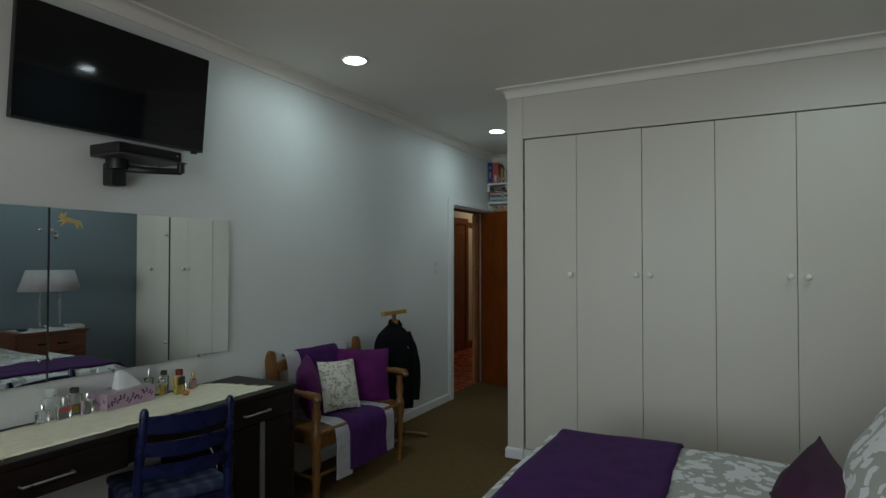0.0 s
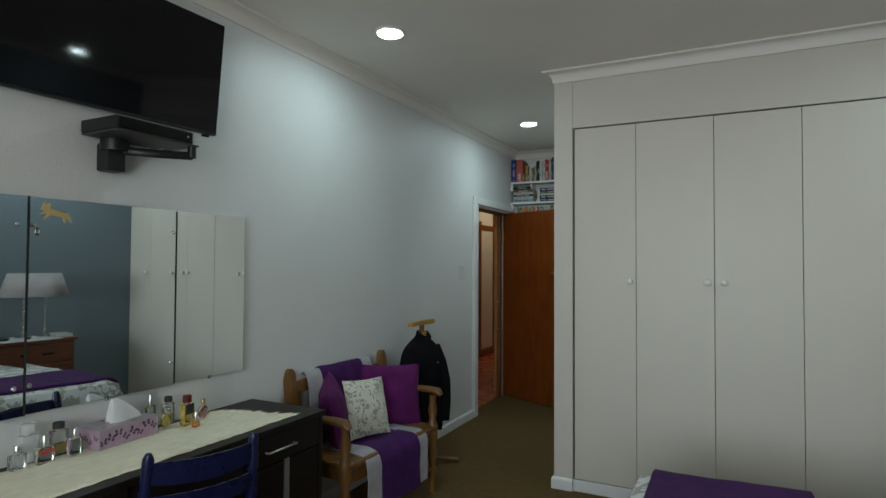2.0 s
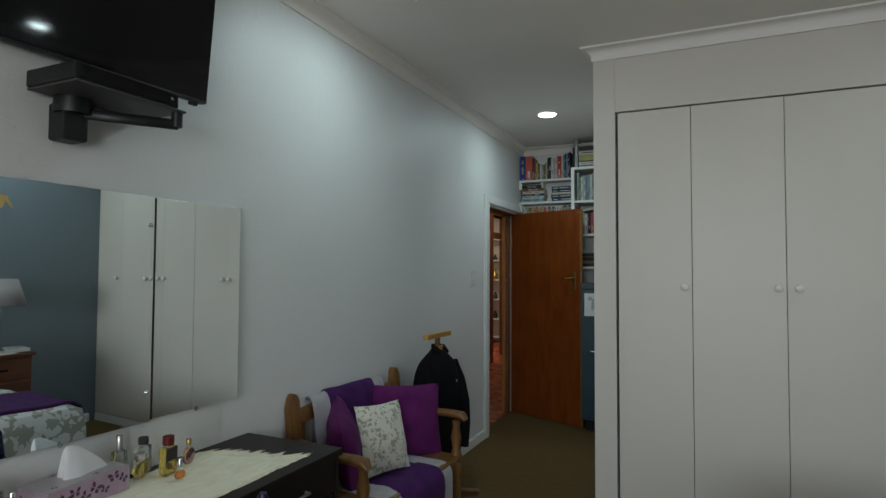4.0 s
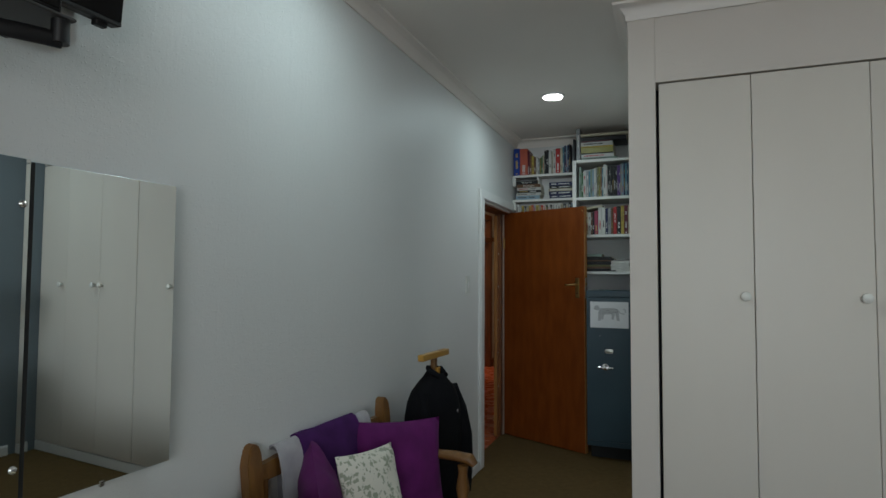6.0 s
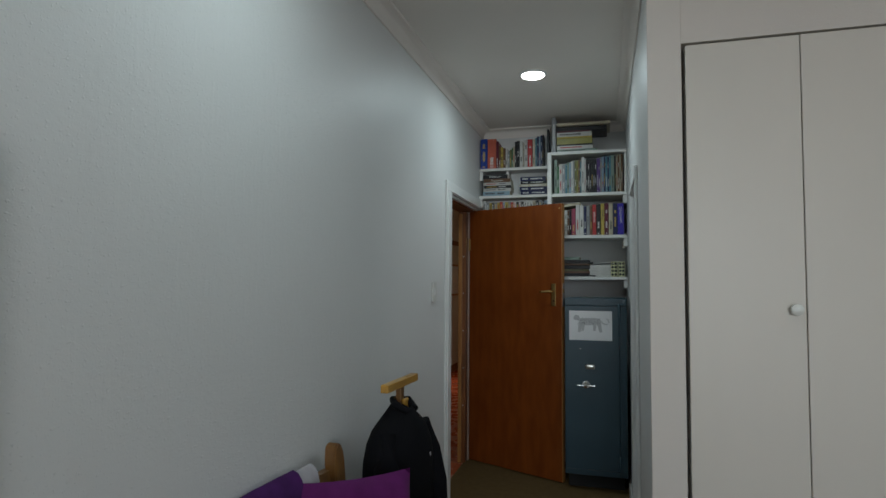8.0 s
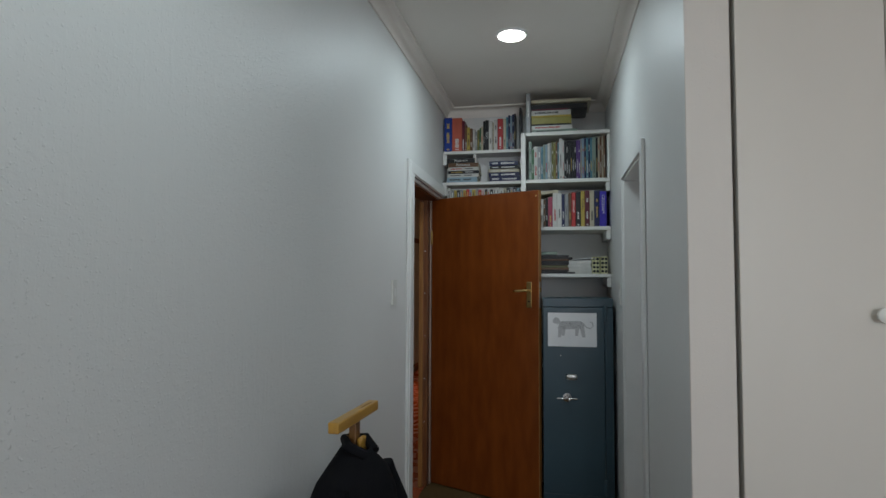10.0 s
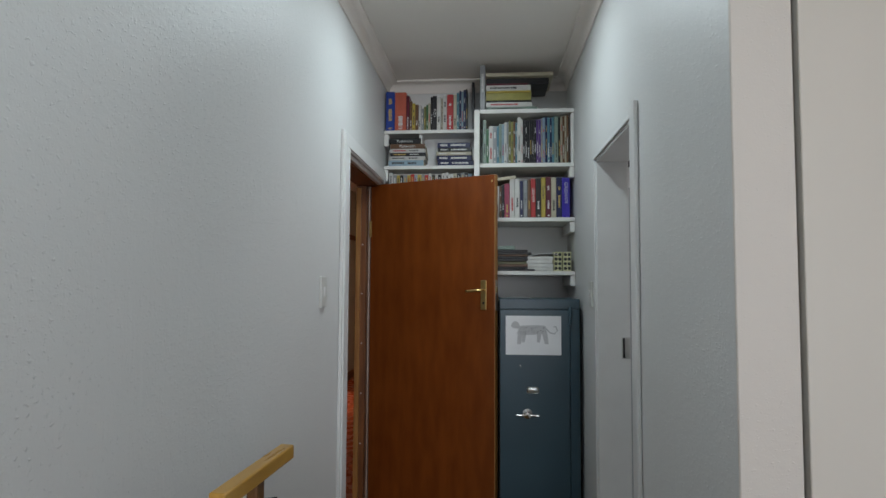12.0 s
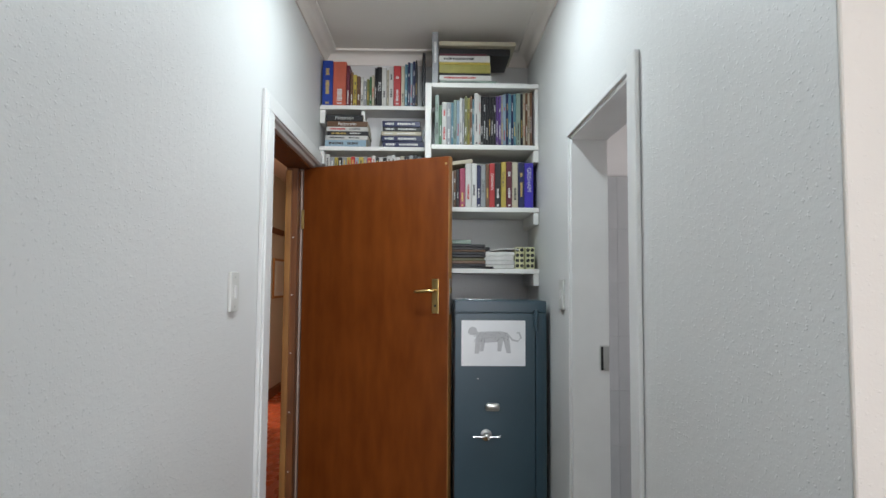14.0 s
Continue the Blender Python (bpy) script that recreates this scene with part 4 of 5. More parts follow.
# perfume bottles
def bottle(x, y, w, d, h, glass_mat, cap_mat, cap_r, cap_h, label, round_body=False, band=None, liquid=None):
    b = thing("perfume_bottle", pose(x, y, 0.7745, 0, 0, 8), label, "perfume bottle", "perfume bottles on the desk")
    if round_body:
        body = bmesh.new()
        bmesh.ops.create_uvsphere(body, u_segments=20, v_segments=12, radius=1.0)
        bmesh.ops.scale(body, vec=(d / 2, w / 2, h / 2), verts=body.verts[:])
        bmesh.ops.translate(body, vec=(0, 0, h / 2), verts=body.verts[:])
        for v in body.verts:
            v.co.z = max(v.co.z, 0.004)
        part("flask", body, glass_mat, b, smooth=True)
    else:
        part("flask", soft_box(-d / 2, d / 2, -w / 2, w / 2, 0, h, min(w, d) * 0.14), glass_mat, b, smooth=True)
        if liquid:
            part("perfume", soft_box(-d * 0.36, d * 0.36, -w * 0.38, w * 0.38, h * 0.08, h * 0.45, 0.002), liquid, b, "coloured perfume")
    if band:
        part("printed_band", soft_box(d / 2 - 0.001, d / 2 + 0.0012, -w * 0.46, w * 0.46, h * band[0], h * band[1], 0.0005, 1), band[2], b, band[3])
    part("neck", turned([(cap_r * 0.6, h - 0.003), (cap_r * 0.6, h + 0.007)], 12), M_STEEL, b, smooth=True)
    part("cap", turned([(cap_r, h + 0.006), (cap_r, h + 0.004 + cap_h), (cap_r * 0.85, h + 0.006 + cap_h)], 16), cap_mat, b, smooth=True)


M_REDBAND = material("red_print", (0.55, 0.05, 0.04), 0.5)
M_BLACKBAND = material("black_print", (0.01, 0.008, 0.008), 0.4)
M_REDCAP = material("dark_red_cap", (0.12, 0.012, 0.012), 0.3)
bottle(-2.702, 1.458, 0.050, 0.028, 0.050, M_GLASS, M_CHROME, 0.012, 0.024, "small clear glass perfume bottle with chrome cap")
bottle(-2.745, 1.510, 0.062, 0.032, 0.095, M_FROST, M_FROST, 0.022, 0.032, "tall frosted white perfume bottle with pale cap")
bottle(-2.690, 1.537, 0.058, 0.028, 0.056, M_GLASS, M_STEEL, 0.012, 0.034, "clear perfume bottle with a red printed band", band=(0.62, 0.85, M_REDBAND, "red printed band"))
bottle(-2.750, 1.615, 0.058, 0.030, 0.085, M_GLASS, M_INK, 0.019, 0.022, "clear perfume bottle with domed black cap", liquid=M_AMBER)
bottle(-2.680, 1.632, 0.046, 0.026, 0.062, M_GLASS, M_CHROME, 0.008, 0.026, "small clear perfume bottle with slim silver cap")
bottle(-2.698, 2.016, 0.056, 0.034, 0.060, M_GLASS, M_CHROME, 0.020, 0.016, "low round perfume bottle with amber perfume and dark cap", True, liquid=M_AMBER)
bottle(-2.760, 1.988, 0.040, 0.026, 0.090, M_GLASS, M_STEEL, 0.010, 0.042, "slim clear perfume bottle with long steel cap", liquid=M_AMBER)
bottle(-2.748, 2.065, 0.048, 0.028, 0.086, M_GLASS, M_INK, 0.016, 0.022, "clear glass perfume bottle with black cap", liquid=M_AMBER)
bottle(-2.654, 2.084, 0.052, 0.030, 0.090, M_AMBER, M_REDCAP, 0.018, 0.030, "amber perfume bottle with black band and red cap", band=(0.52, 0.98, M_BLACKBAND, "wide black band"))
bottle(-2.585, 2.072, 0.042, 0.026, 0.028, M_ORANGE, M_CHROME, 0.007, 0.030, "tiny orange perfume bottle with pale cap", True)
bottle(-2.672, 2.182, 0.058, 0.024, 0.062, M_ROSEGLASS, M_BRASS, 0.009, 0.020, "round rose glass perfume bottle with gold cap", True)

# -- blue desk chair --
chair = thing("desk_chair", pose(-2.222, 1.780, 0, 0, 0, 160), "navy blue painted wooden chair with a plaid seat", "chair")
for s in (-1, 1):
    part("back_leg", tube([(-0.06, s * 0.185, 0.0), (-0.015, s * 0.188, 0.22), (0.0, s * 0.188, 0.44), (-0.012, s * 0.185, 0.62), (-0.045, s * 0.176, 0.838), (-0.047, s * 0.176, 0.855)], [0.016, 0.019, 0.021, 0.020, 0.018, 0.010], 12), M_BLUE, chair, smooth=True)
    part("front_leg", tube([(0.39, s * 0.19, 0.0), (0.385, s * 0.19, 0.42)], [0.015, 0.02], 12), M_BLUE, chair, smooth=True)
    part("side_rail", soft_box(0.01, 0.375, s * 0.185 - 0.01, s * 0.185 + 0.01, 0.37, 0.425, 0.004), M_BLUE, chair)
    part("side_stretcher", tube([(-0.02, s * 0.188, 0.17), (0.385, s * 0.19, 0.17)], 0.010, 10), M_BLUE, chair, smooth=True)


def back_slat(z0, z1, depth):
    bm = bmesh.new()
    n, rows = 14, []
    for i in range(n + 1):
        a = 2 * i / n - 1
        x = -0.012 - (z0 - 0.45) * 0.07 - depth * (1 - a * a)
        y = a * 0.178
        rows.append([bm.verts.new((x + dx - (z - z0) * 0.1, y, z - 0.012 * (1 - a * a) * (z == z0))) for dx, z in ((-0.008, z0), (-0.009, z1), (0.009, z1), (0.008, z0))])
    for a, b in zip(rows, rows[1:]):
        for k in range(4):
            bm.faces.new((a[k], b[k], b[(k + 1) % 4], a[(k + 1) % 4]))
    bm.faces.new(rows[0])
    bm.faces.new(rows[-1][::-1])
    bmesh.ops.bevel(bm, geom=[e for e in bm.edges if abs((e.verts[0].co - e.verts[1].co).y) > 0.01], offset=0.005, segments=2, affect="EDGES")
    return bm


part("back_slat", back_slat(0.752, 0.822, 0.045), M_BLUE, chair, smooth=True)
part("back_slat", back_slat(0.656, 0.712, 0.043), M_BLUE, chair, smooth=True)
part("back_slat", back_slat(0.566, 0.616, 0.041), M_BLUE, chair, smooth=True)
part("front_rail", soft_box(0.375, 0.397, -0.185, 0.185, 0.37, 0.425, 0.004), M_BLUE, chair)
part("back_rail", soft_box(-0.008, 0.012, -0.18, 0.18, 0.37, 0.425, 0.004), M_BLUE, chair)
part("front_stretcher", tube([(0.19, -0.188, 0.17), (0.19, 0.188, 0.17)], 0.010, 10), M_BLUE, chair, smooth=True)
part("seat", soft_box(-0.005, 0.435, -0.212, 0.212, 0.424, 0.467, 0.020, 3), M_PLAID, chair, "blue plaid upholstered seat", True)

# -- pine settle chair with throw and cushions --
SET = pose(-2.762, 3.285, 0, 0, 0, -4)
settle = thing("pine_armchair", SET, "wide varnished pine armchair draped with a purple throw", "armchair")
HALF = 0.445
for s in (-1, 1):
    prof = [(0.022, 0), (0.022, 0.10), (0.030, 0.14), (0.020, 0.17), (0.032, 0.24), (0.022, 0.30), (0.033, 0.34), (0.033, 0.43), (0.020, 0.46), (0.030, 0.52), (0.020, 0.58), (0.024, 0.615)]
    part("front_leg", turned(prof, 16), M_PINE, settle, smooth=True, m=pose(0.42, s * (HALF - 0.015), 0))
    post = soft_box(-0.03, 0.03, -0.03, 0.03, 0.0, 0.60, 0.006)
    part("back_leg", post, M_PINE, settle, m=pose(0.035, s * (HALF - 0.02), 0))
    bm = bmesh.new()
    outline = [(-0.034, 0.56), (-0.034, 0.80), (-0.02, 0.85), (0.0, 0.862), (0.02, 0.855), (0.032, 0.83), (0.034, 0.79), (0.026, 0.74), (0.026, 0.56)]
    for x in (0.0, 0.045):
        bm.faces.new([bm.verts.new((x + (b - 0.6) * -0.13, a, b + (0.014 if b > 0.7 else 0))) for a, b in outline])
    vs = list(bm.verts)
    for i in range(len(outline)):
        j = (i + 1) % len(outline)
        bm.faces.new((vs[i], vs[j], vs[len(outline) + j], vs[len(outline) + i]))
    bmesh.ops.bevel(bm, geom=bm.edges[:], offset=0.005, segments=2, affect="EDGES")
    part("back_post", bm, M_PINE, settle, m=pose(0.014, s * (HALF - 0.022), 0))
    arm_pts = [(0.03, s * (HALF - 0.03), 0.66), (0.15, s * HALF, 0.655), (0.28, s * (HALF + 0.01), 0.642), (0.39, s * (HALF + 0.01), 0.643), (0.445, s * (HALF + 0.01), 0.638), (0.468, s * (HALF + 0.01), 0.615)]
    part("arm", tube(arm_pts, [0.018, 0.019, 0.020, 0.022, 0.024, 0.014], 14, 1.35), M_PINE, settle, smooth=True)
    part("seat_side_rail", soft_box(0.06, 0.42, s * (HALF - 0.03) - 0.012, s * (HALF - 0.03) + 0.012, 0.33, 0.41, 0.004), M_PINE, settle)
    part("side_stretcher", tube([(0.03, s * (HALF - 0.03), 0.13), (0.42, s * (HALF - 0.03), 0.13)], 0.012, 10), M_PINE, settle, smooth=True)
top_rail = []
bm = bmesh.new()
for i in range(17):
    a = 2 * i / 16 - 1
    zt = 0.808 + 0.018 * math.cos(a * math.pi)
    top_rail.append([bm.verts.new((x, a * (HALF - 0.045), z)) for x, z in ((-0.006, 0.735), (-0.018, zt), (0.012, zt), (0.020, 0.735))])
for a, b in zip(top_rail, top_rail[1:]):
    for k in range(4):
        bm.faces.new((a[k], b[k], b[(k + 1) % 4], a[(k + 1) % 4]))
bm.faces.new(top_rail[0])
bm.faces.new(top_rail[-1][::-1])
part("top_rail", bm, M_PINE, settle)
part("lower_rail", soft_box(0.0, 0.028, -HALF + 0.05, HALF - 0.05, 0.47, 0.52, 0.004), M_PINE, settle)
for k in range(7):
    part("back_spindle", turned([(0.012, 0), (0.017, 0.09), (0.012, 0.225)], 10), M_PINE, settle, smooth=True, m=pose(0.014, -0.36 + 0.12 * k, 0.518))
part("seat", soft_box(0.03, 0.455, -HALF + 0.0, HALF - 0.0, 0.395, 0.428, 0.010), M_PINE, settle)
part("front_rail", soft_box(0.41, 0.435, -HALF + 0.05, HALF - 0.05, 0.315, 0.395, 0.004), M_PINE, settle)
part("front_stretcher", tube([(0.42, -HALF + 0.03, 0.15), (0.42, HALF - 0.03, 0.15)], 0.012, 10), M_PINE, settle, smooth=True)

drape = [(-0.028, 0.60), (-0.031, 0.822), (-0.004, 0.855), (0.030, 0.822), (0.058, 0.62), (0.075, 0.455), (0.12, 0.436), (0.40, 0.434), (0.460, 0.425), (0.474, 0.38), (0.478, 0.13)]
drape_in = [(-0.022, 0.60), (-0.025, 0.820), (-0.004, 0.845), (0.024, 0.816), (0.052, 0.62), (0.070, 0.45), (0.12, 0.431), (0.40, 0.430), (0.452, 0.421), (0.466, 0.38), (0.470, 0.06)]
throw = thing("throw_blanket", SET, "purple fleece throw with pale grey borders hanging over the armchair", "blanket")
part("purple_field", ribbon(drape, -0.185, 0.190, 0.008, 14, 0.007, 2), M_PURPLE, throw, smooth=True)
part("grey_border", ribbon([(x + 0.002, z + 0.002) for x, z in drape_in[:-1]] + [(0.471, 0.10)], -0.305, -0.165, 0.007, 6, 0.006, 8), M_GREYFLEECE, throw, "pale grey border", True)
part("grey_border", ribbon([(x + 0.002, z + 0.002) for x, z in drape_in[:-1]] + [(0.471, 0.14)], 0.170, 0.285, 0.007, 6, 0.006, 5), M_GREYFLEECE, throw, "pale grey border", True)


def placed_cushion(name, m, w, h, t, mat, label, group="", seed=0):
    return thing(name, m, label, "cushion", group, cushion(w, h, t, seed=seed), mat, True)


placed_cushion("cushion", SET @ pose(0.175, 0.300, 0.612, 14, 0, -126) @ pose(0, 0, 0, 0, -3, 0), 0.42, 0.40, 0.15, M_MAGENTA, "square plum cushion leaning on the armchair back", "armchair cushions", 1)
placed_cushion("cushion", SET @ pose(0.140, -0.205, 0.610, 10, 0, -50) @ pose(0, 0, 0, 0, 12, 0), 0.38, 0.37, 0.16, M_MAGENTA, "square plum cushion propped against the armchair arm", "armchair cushions", 2)
placed_cushion("cushion", SET @ pose(0.245, -0.030, 0.612, 18, 0, -100) @ pose(0, 0, 0, 0, -3, 0), 0.31, 0.34, 0.12, M_FLORAL, "small ivory cushion printed with grey-green sprigs", "armchair cushions", 3)

# -- valet stand with jacket --
valet = thing("valet_stand", pose(-2.61, 4.08, 0, 0, 0, -3), "yellow beech valet stand by the wall", "valet stand")
part("top_bar", soft_box(-0.017, 0.017, -0.165, 0.155, 1.016, 1.048, 0.004), M_BAR, valet)
part("upright", soft_box(-0.012, 0.012, -0.026, 0.010, 0.05, 1.016, 0.004), M_PINE, valet)
part("neck_block", soft_box(-0.030, -0.014, -0.026, 0.026, 0.90, 0.975, 0.006), M_BAR, valet)
part("neck_block", soft_box(0.014, 0.030, -0.026, 0.026, 0.89, 0.970, 0.006), M_BAR, valet)
part("hanger", tube([(0.0, -0.11, 0.84), (0.0, -0.06, 0.878), (0.0, 0.0, 0.895), (0.0, 0.06, 0.878), (0.0, 0.11, 0.84)], 0.013, 10), M_PINE, valet, smooth=True)
for s in (-1, 1):
    part("foot", tube([(0.0, 0.0, 0.055), (0.10, s * 0.09, 0.04), (0.20, s * 0.19, 0.018)], 0.016, 10), M_PINE, valet, smooth=True)
    part("foot", tube([(0.0, 0.0, 0.055), (-0.06, s * 0.09, 0.04), (-0.12, s * 0.18, 0.018)], 0.016, 10), M_PINE, valet, smooth=True)
bm = bmesh.new()
rows = []
prof = [(0.945, 0.045, 0.050), (0.925, 0.070, 0.062), (0.895, 0.125, 0.075), (0.86, 0.175, 0.090), (0.81, 0.205, 0.105), (0.74, 0.225, 0.115), (0.64, 0.238, 0.118), (0.54, 0.245, 0.112), (0.44, 0.255, 0.105), (0.34, 0.258, 0.100), (0.24, 0.255, 0.095)]
for z, ry, rx in prof:
    row = []
    for k in range(40):
        a = 2 * math.pi * k / 40
        fold = 1 + 0.10 * noise.noise(Vector((math.cos(a) * 2.2, math.sin(a) * 2.2, z * 3.0))) * (1 if z < 0.9 else 0.3)
        fold += 0.035 * math.sin(a * 6 + z * 5) * max(0, (0.8 - z))
        row.append(bm.verts.new((rx * 0.95 * fold * math.cos(a), ry * 0.84 * fold * math.sin(a), z + (0.02 * math.cos(a * 2) if z < 0.3 else 0))))
    rows.append(row)
for a, b in zip(rows, rows[1:]):
    for k in range(40):
        bm.faces.new((a[k], a[(k + 1) % 40], b[(k + 1) % 40], b[k]))
jacket = thing("jacket", pose(-2.60, 4.055, 0, 0, 0, -12), "black cloth jacket hanging on the valet stand", "jacket")
jb = part("body", bm, M_JACKET, jacket, smooth=True)
jb.modifiers.new("thickness", "SOLIDIFY").thickness = 0.006
for s in (-1, 1):
    sl = tube([(0.02, s * 0.125, 0.855), (0.04, s * 0.165, 0.74), (0.065, s * 0.185, 0.60), (0.075, s * 0.185, 0.46), (0.07, s * 0.18, 0.31)], [0.042, 0.052, 0.050, 0.046, 0.042], 16, 0.8)
    part("sleeve", sl, M_JACKET, jacket, smooth=True)
part("collar", tube([(0.05, -0.028, 0.93), (0.005, -0.052, 0.958), (-0.04, 0.0, 0.962), (0.005, 0.052, 0.958), (0.05, 0.028, 0.93)], 0.016, 10), M_JACKET, jacket, smooth=True)
part("tag", soft_box(0.108, 0.111, 0.045, 0.058, 0.735, 0.760, 0.001, 1), M_GREYFLEECE, jacket, "small pale tag")

# -- bed --
bed = thing("bed", pose(0, 0, 0), "large bed made up with a leaf-print duvet", "bed")
part("base", soft_box(-0.86, 1.02, 1.28, 2.84, 0.08, 0.32, 0.02), M_DARKPLUM, bed)
part("mattress", soft_box(-0.87, 1.02, 1.27, 2.85, 0.32, 0.56, 0.05, 3), M_GREYFLEECE, bed)
for x in (-0.80, 0.95):
    for y in (1.36, 2.76):
        part("bed_foot", turned([(0.025, 0), (0.03, 0.08)], 12), M_WENGE, bed, m=pose(x, y, 0))


def draped_sheet(x0, x1, y0, y1, top, hang, over, seed, n=46, amp=0.012, open_head=True):
    """Bedding: flat on top with soft waves, rounded over the edges, hanging down on the foot and both sides."""
    bm = bmesh.new()
    r = 0.06
    rows = []
    ext = hang + 0.09
    for i in range(n + 1):
        row = []
        for j in range(n + 1):
            u = x0 - ext + (x1 - x0 + ext + (0 if open_head else ext)) * i / n
            v = y0 - ext + (y1 - y0 + 2 * ext) * j / n

            def bend(q, lo, hi):
                if q < lo:
                    d = lo - q
                    a = min(d / r, math.pi / 2)
                    return lo - r * math.sin(a), r * (1 - math.cos(a)) + max(0, d - r * math.pi / 2)
                if q > hi:
                    d = q - hi
                    a = min(d / r, math.pi / 2)
                    return hi + r * math.sin(a), r * (1 - math.cos(a)) + max(0, d - r * math.pi / 2)
                return q, 0.0
            X, dx = bend(u, x0 + r, x1 - (0 if open_head else r))
            Y, dy = bend(v, y0 + r, y1 - r)
            drop = max(dx, dy)
            w = noise.noise(Vector((u * 3.2 + seed, v * 3.2, 0.3))) * amp + noise.noise(Vector((u * 9 + seed, v * 9, 2))) * amp * 0.35
            side = noise.noise(Vector((u * 5, v * 5, seed))) * 0.02 * min(1, drop / 0.15)
            if dx > dy:
                X -= abs(side) if u < x0 + r else -abs(side)
            elif dy > 0:
                Y += abs(side) if v > y1 - r else -abs(side)
            row.append(bm.verts.new((X, Y, top - drop + w + over)))
        rows.append(row)
    for a, b in zip(rows, rows[1:]):
        for j in range(n):
            bm.faces.new((a[j], a[j + 1], b[j + 1], b[j]))
    return bm


dv = thing("duvet", Matrix(), "grey duvet printed with white leaves spread over the bed", "duvet", bm=draped_sheet(-0.93, 1.01, 1.215, 2.905, 0.612, 0.36, 0.0, 3), mat=M_DUVET, smooth=True)
dv.modifiers.new("thickness", "SOLIDIFY").thickness = -0.012
bm = bmesh.new()
rows = []
for i in range(23):
    row = []
    x = -0.862 + 0.535 * i / 22
    for j in range(61):
        s = -0.22 + (1.69 + 0.44) * j / 60
        y, drop = 1.215 + s, 0.0
        r = 0.06
        lo, hi = 1.275, 2.845
        if y < lo:
            d = lo - y
            a = min(d / r, math.pi / 2)
            y, drop = lo - (r + 0.01) * math.sin(a), r * (1 - math.cos(a)) + max(0, d - r * math.pi / 2)
        elif y > hi:
            d = y - hi
            a = min(d / r, math.pi / 2)
            y, drop = hi + (r + 0.01) * math.sin(a), r * (1 - math.cos(a)) + max(0, d - r * math.pi / 2)
        w = noise.noise(Vector((x * 3.2 + 3, y * 3.2, 0.3))) * 0.012 + noise.noise(Vector((x * 9 + 3, y * 9, 2))) * 0.0042
        w2 = noise.noise(Vector((x * 6 + 8, y * 5, 1))) * 0.006
        row.append(bm.verts.new((x + w2, y + (0.018 + w2) * (1 if y > 2.5 else -1) * min(1, drop / 0.05), 0.612 - drop + w + 0.016 + abs(w2) * 0.6)))
    rows.append(row)
for a, b in zip(rows, rows[1:]):
    for j in range(60):
        bm.faces.new((a[j], a[j + 1], b[j + 1], b[j]))
throw_edges = [[v.co.copy() + Vector((0, 0, 0.002)) for v in row] for row in (rows[0], rows[-1])]
bed_throw = thing("bed_throw", Matrix(), "purple fleece throw laid across the foot of the bed", "blanket")
bt = part("purple_field", bm, M_PURPLE, bed_throw, smooth=True)
for edge in throw_edges:
    part("hem", tube(edge, 0.0065, 8), M_PURPLE, bed_throw, "rolled stitched hem", True)
bt.modifiers.new("thickness", "SOLIDIFY").thickness = -0.012

placed_cushion("bed_cushion", pose(0.125, 2.30, 0.690, -22, 0, -58) @ pose(0, 0, 0, 0, 26, 0), 0.29, 0.29, 0.15, M_DARKPLUM, "dark plum satin cushion on the bed", "bed pillows", 5)
placed_cushion("bed_pillow", pose(0.31, 2.16, 0.785, -26, 0, -84), 0.66, 0.52, 0.20, M_DUVET, "leaf-print pillow propped on the bed", "bed pillows", 6)
placed_cushion("bed_pillow", pose(0.40, 1.50, 0.77, -28, 0, -92), 0.66, 0.52, 0.20, M_DUVET, "leaf-print pillow propped on the bed", "bed pillows", 7)

# -- bedside table and lamp --
tab = thing("bedside_table", pose(0.81, 3.125, 0.022), "red-brown wooden bedside table with drawers", "bedside table")
part("top", soft_box(-0.22, 0.22, -0.255, 0.245, 0.725, 0.748, 0.005), M_ROSEWOOD, tab)
part("carcass", soft_box(-0.195, 0.21, -0.235, 0.225, 0.05, 0.724, 0.004), M_ROSEWOOD, tab)
for z0, z1 in ((0.545, 0.70), (0.36, 0.525), (0.08, 0.34)):
    dr = part("drawer", soft_box(-0.207, -0.19, -0.215, 0.205, z0, z1, 0.004), M_ROSEWOOD, tab)
    part("pull", soft_box(-0.216, -0.206, -0.05, 0.05, (z0 + z1) / 2 - 0.008, (z0 + z1) / 2 + 0.010, 0.003), M_WENGE, dr, "dark drawer pull")
part("plinth", soft_box(-0.18, 0.20, -0.22, 0.21, -0.022, 0.05, 0.003), M_ROSEWOOD, tab)
cloth = thing("lace_cloth", pose(0.78, 3.12, 0.7705), "white cloth mat on the bedside table", "cloth", bm=soft_box(-0.19, 0.17, -0.17, 0.12, 0, 0.004, 0.001, 1), mat=M_PAPER)
lamp = thing("table_lamp", pose(0.82, 3.19, 0.7750), "table lamp with stacked glass stem and grey shade, switched off", "table lamp")
part("base", turned([(0.065, 0), (0.065, 0.012), (0.03, 0.022), (0.012, 0.026)], 24), M_CHROME, lamp, smooth=True)
for k in range(7):
    part("glass_bead", turned([(0.006, 0), (0.018, 0.014), (0.020, 0.024), (0.018, 0.034), (0.006, 0.046)], 10), M_GLASS, lamp, m=pose(0, 0, 0.026 + 0.046 * k))
part("stem", turned([(0.004, 0.02), (0.004, 0.40)], 8), M_CHROME, lamp)
shade = bmesh.new()
sr = [[shade.verts.new((r * math.cos(2 * math.pi * k / 40), r * math.sin(2 * math.pi * k / 40), z)) for k in range(40)] for r, z in ((0.190, 0.375), (0.125, 0.585))]
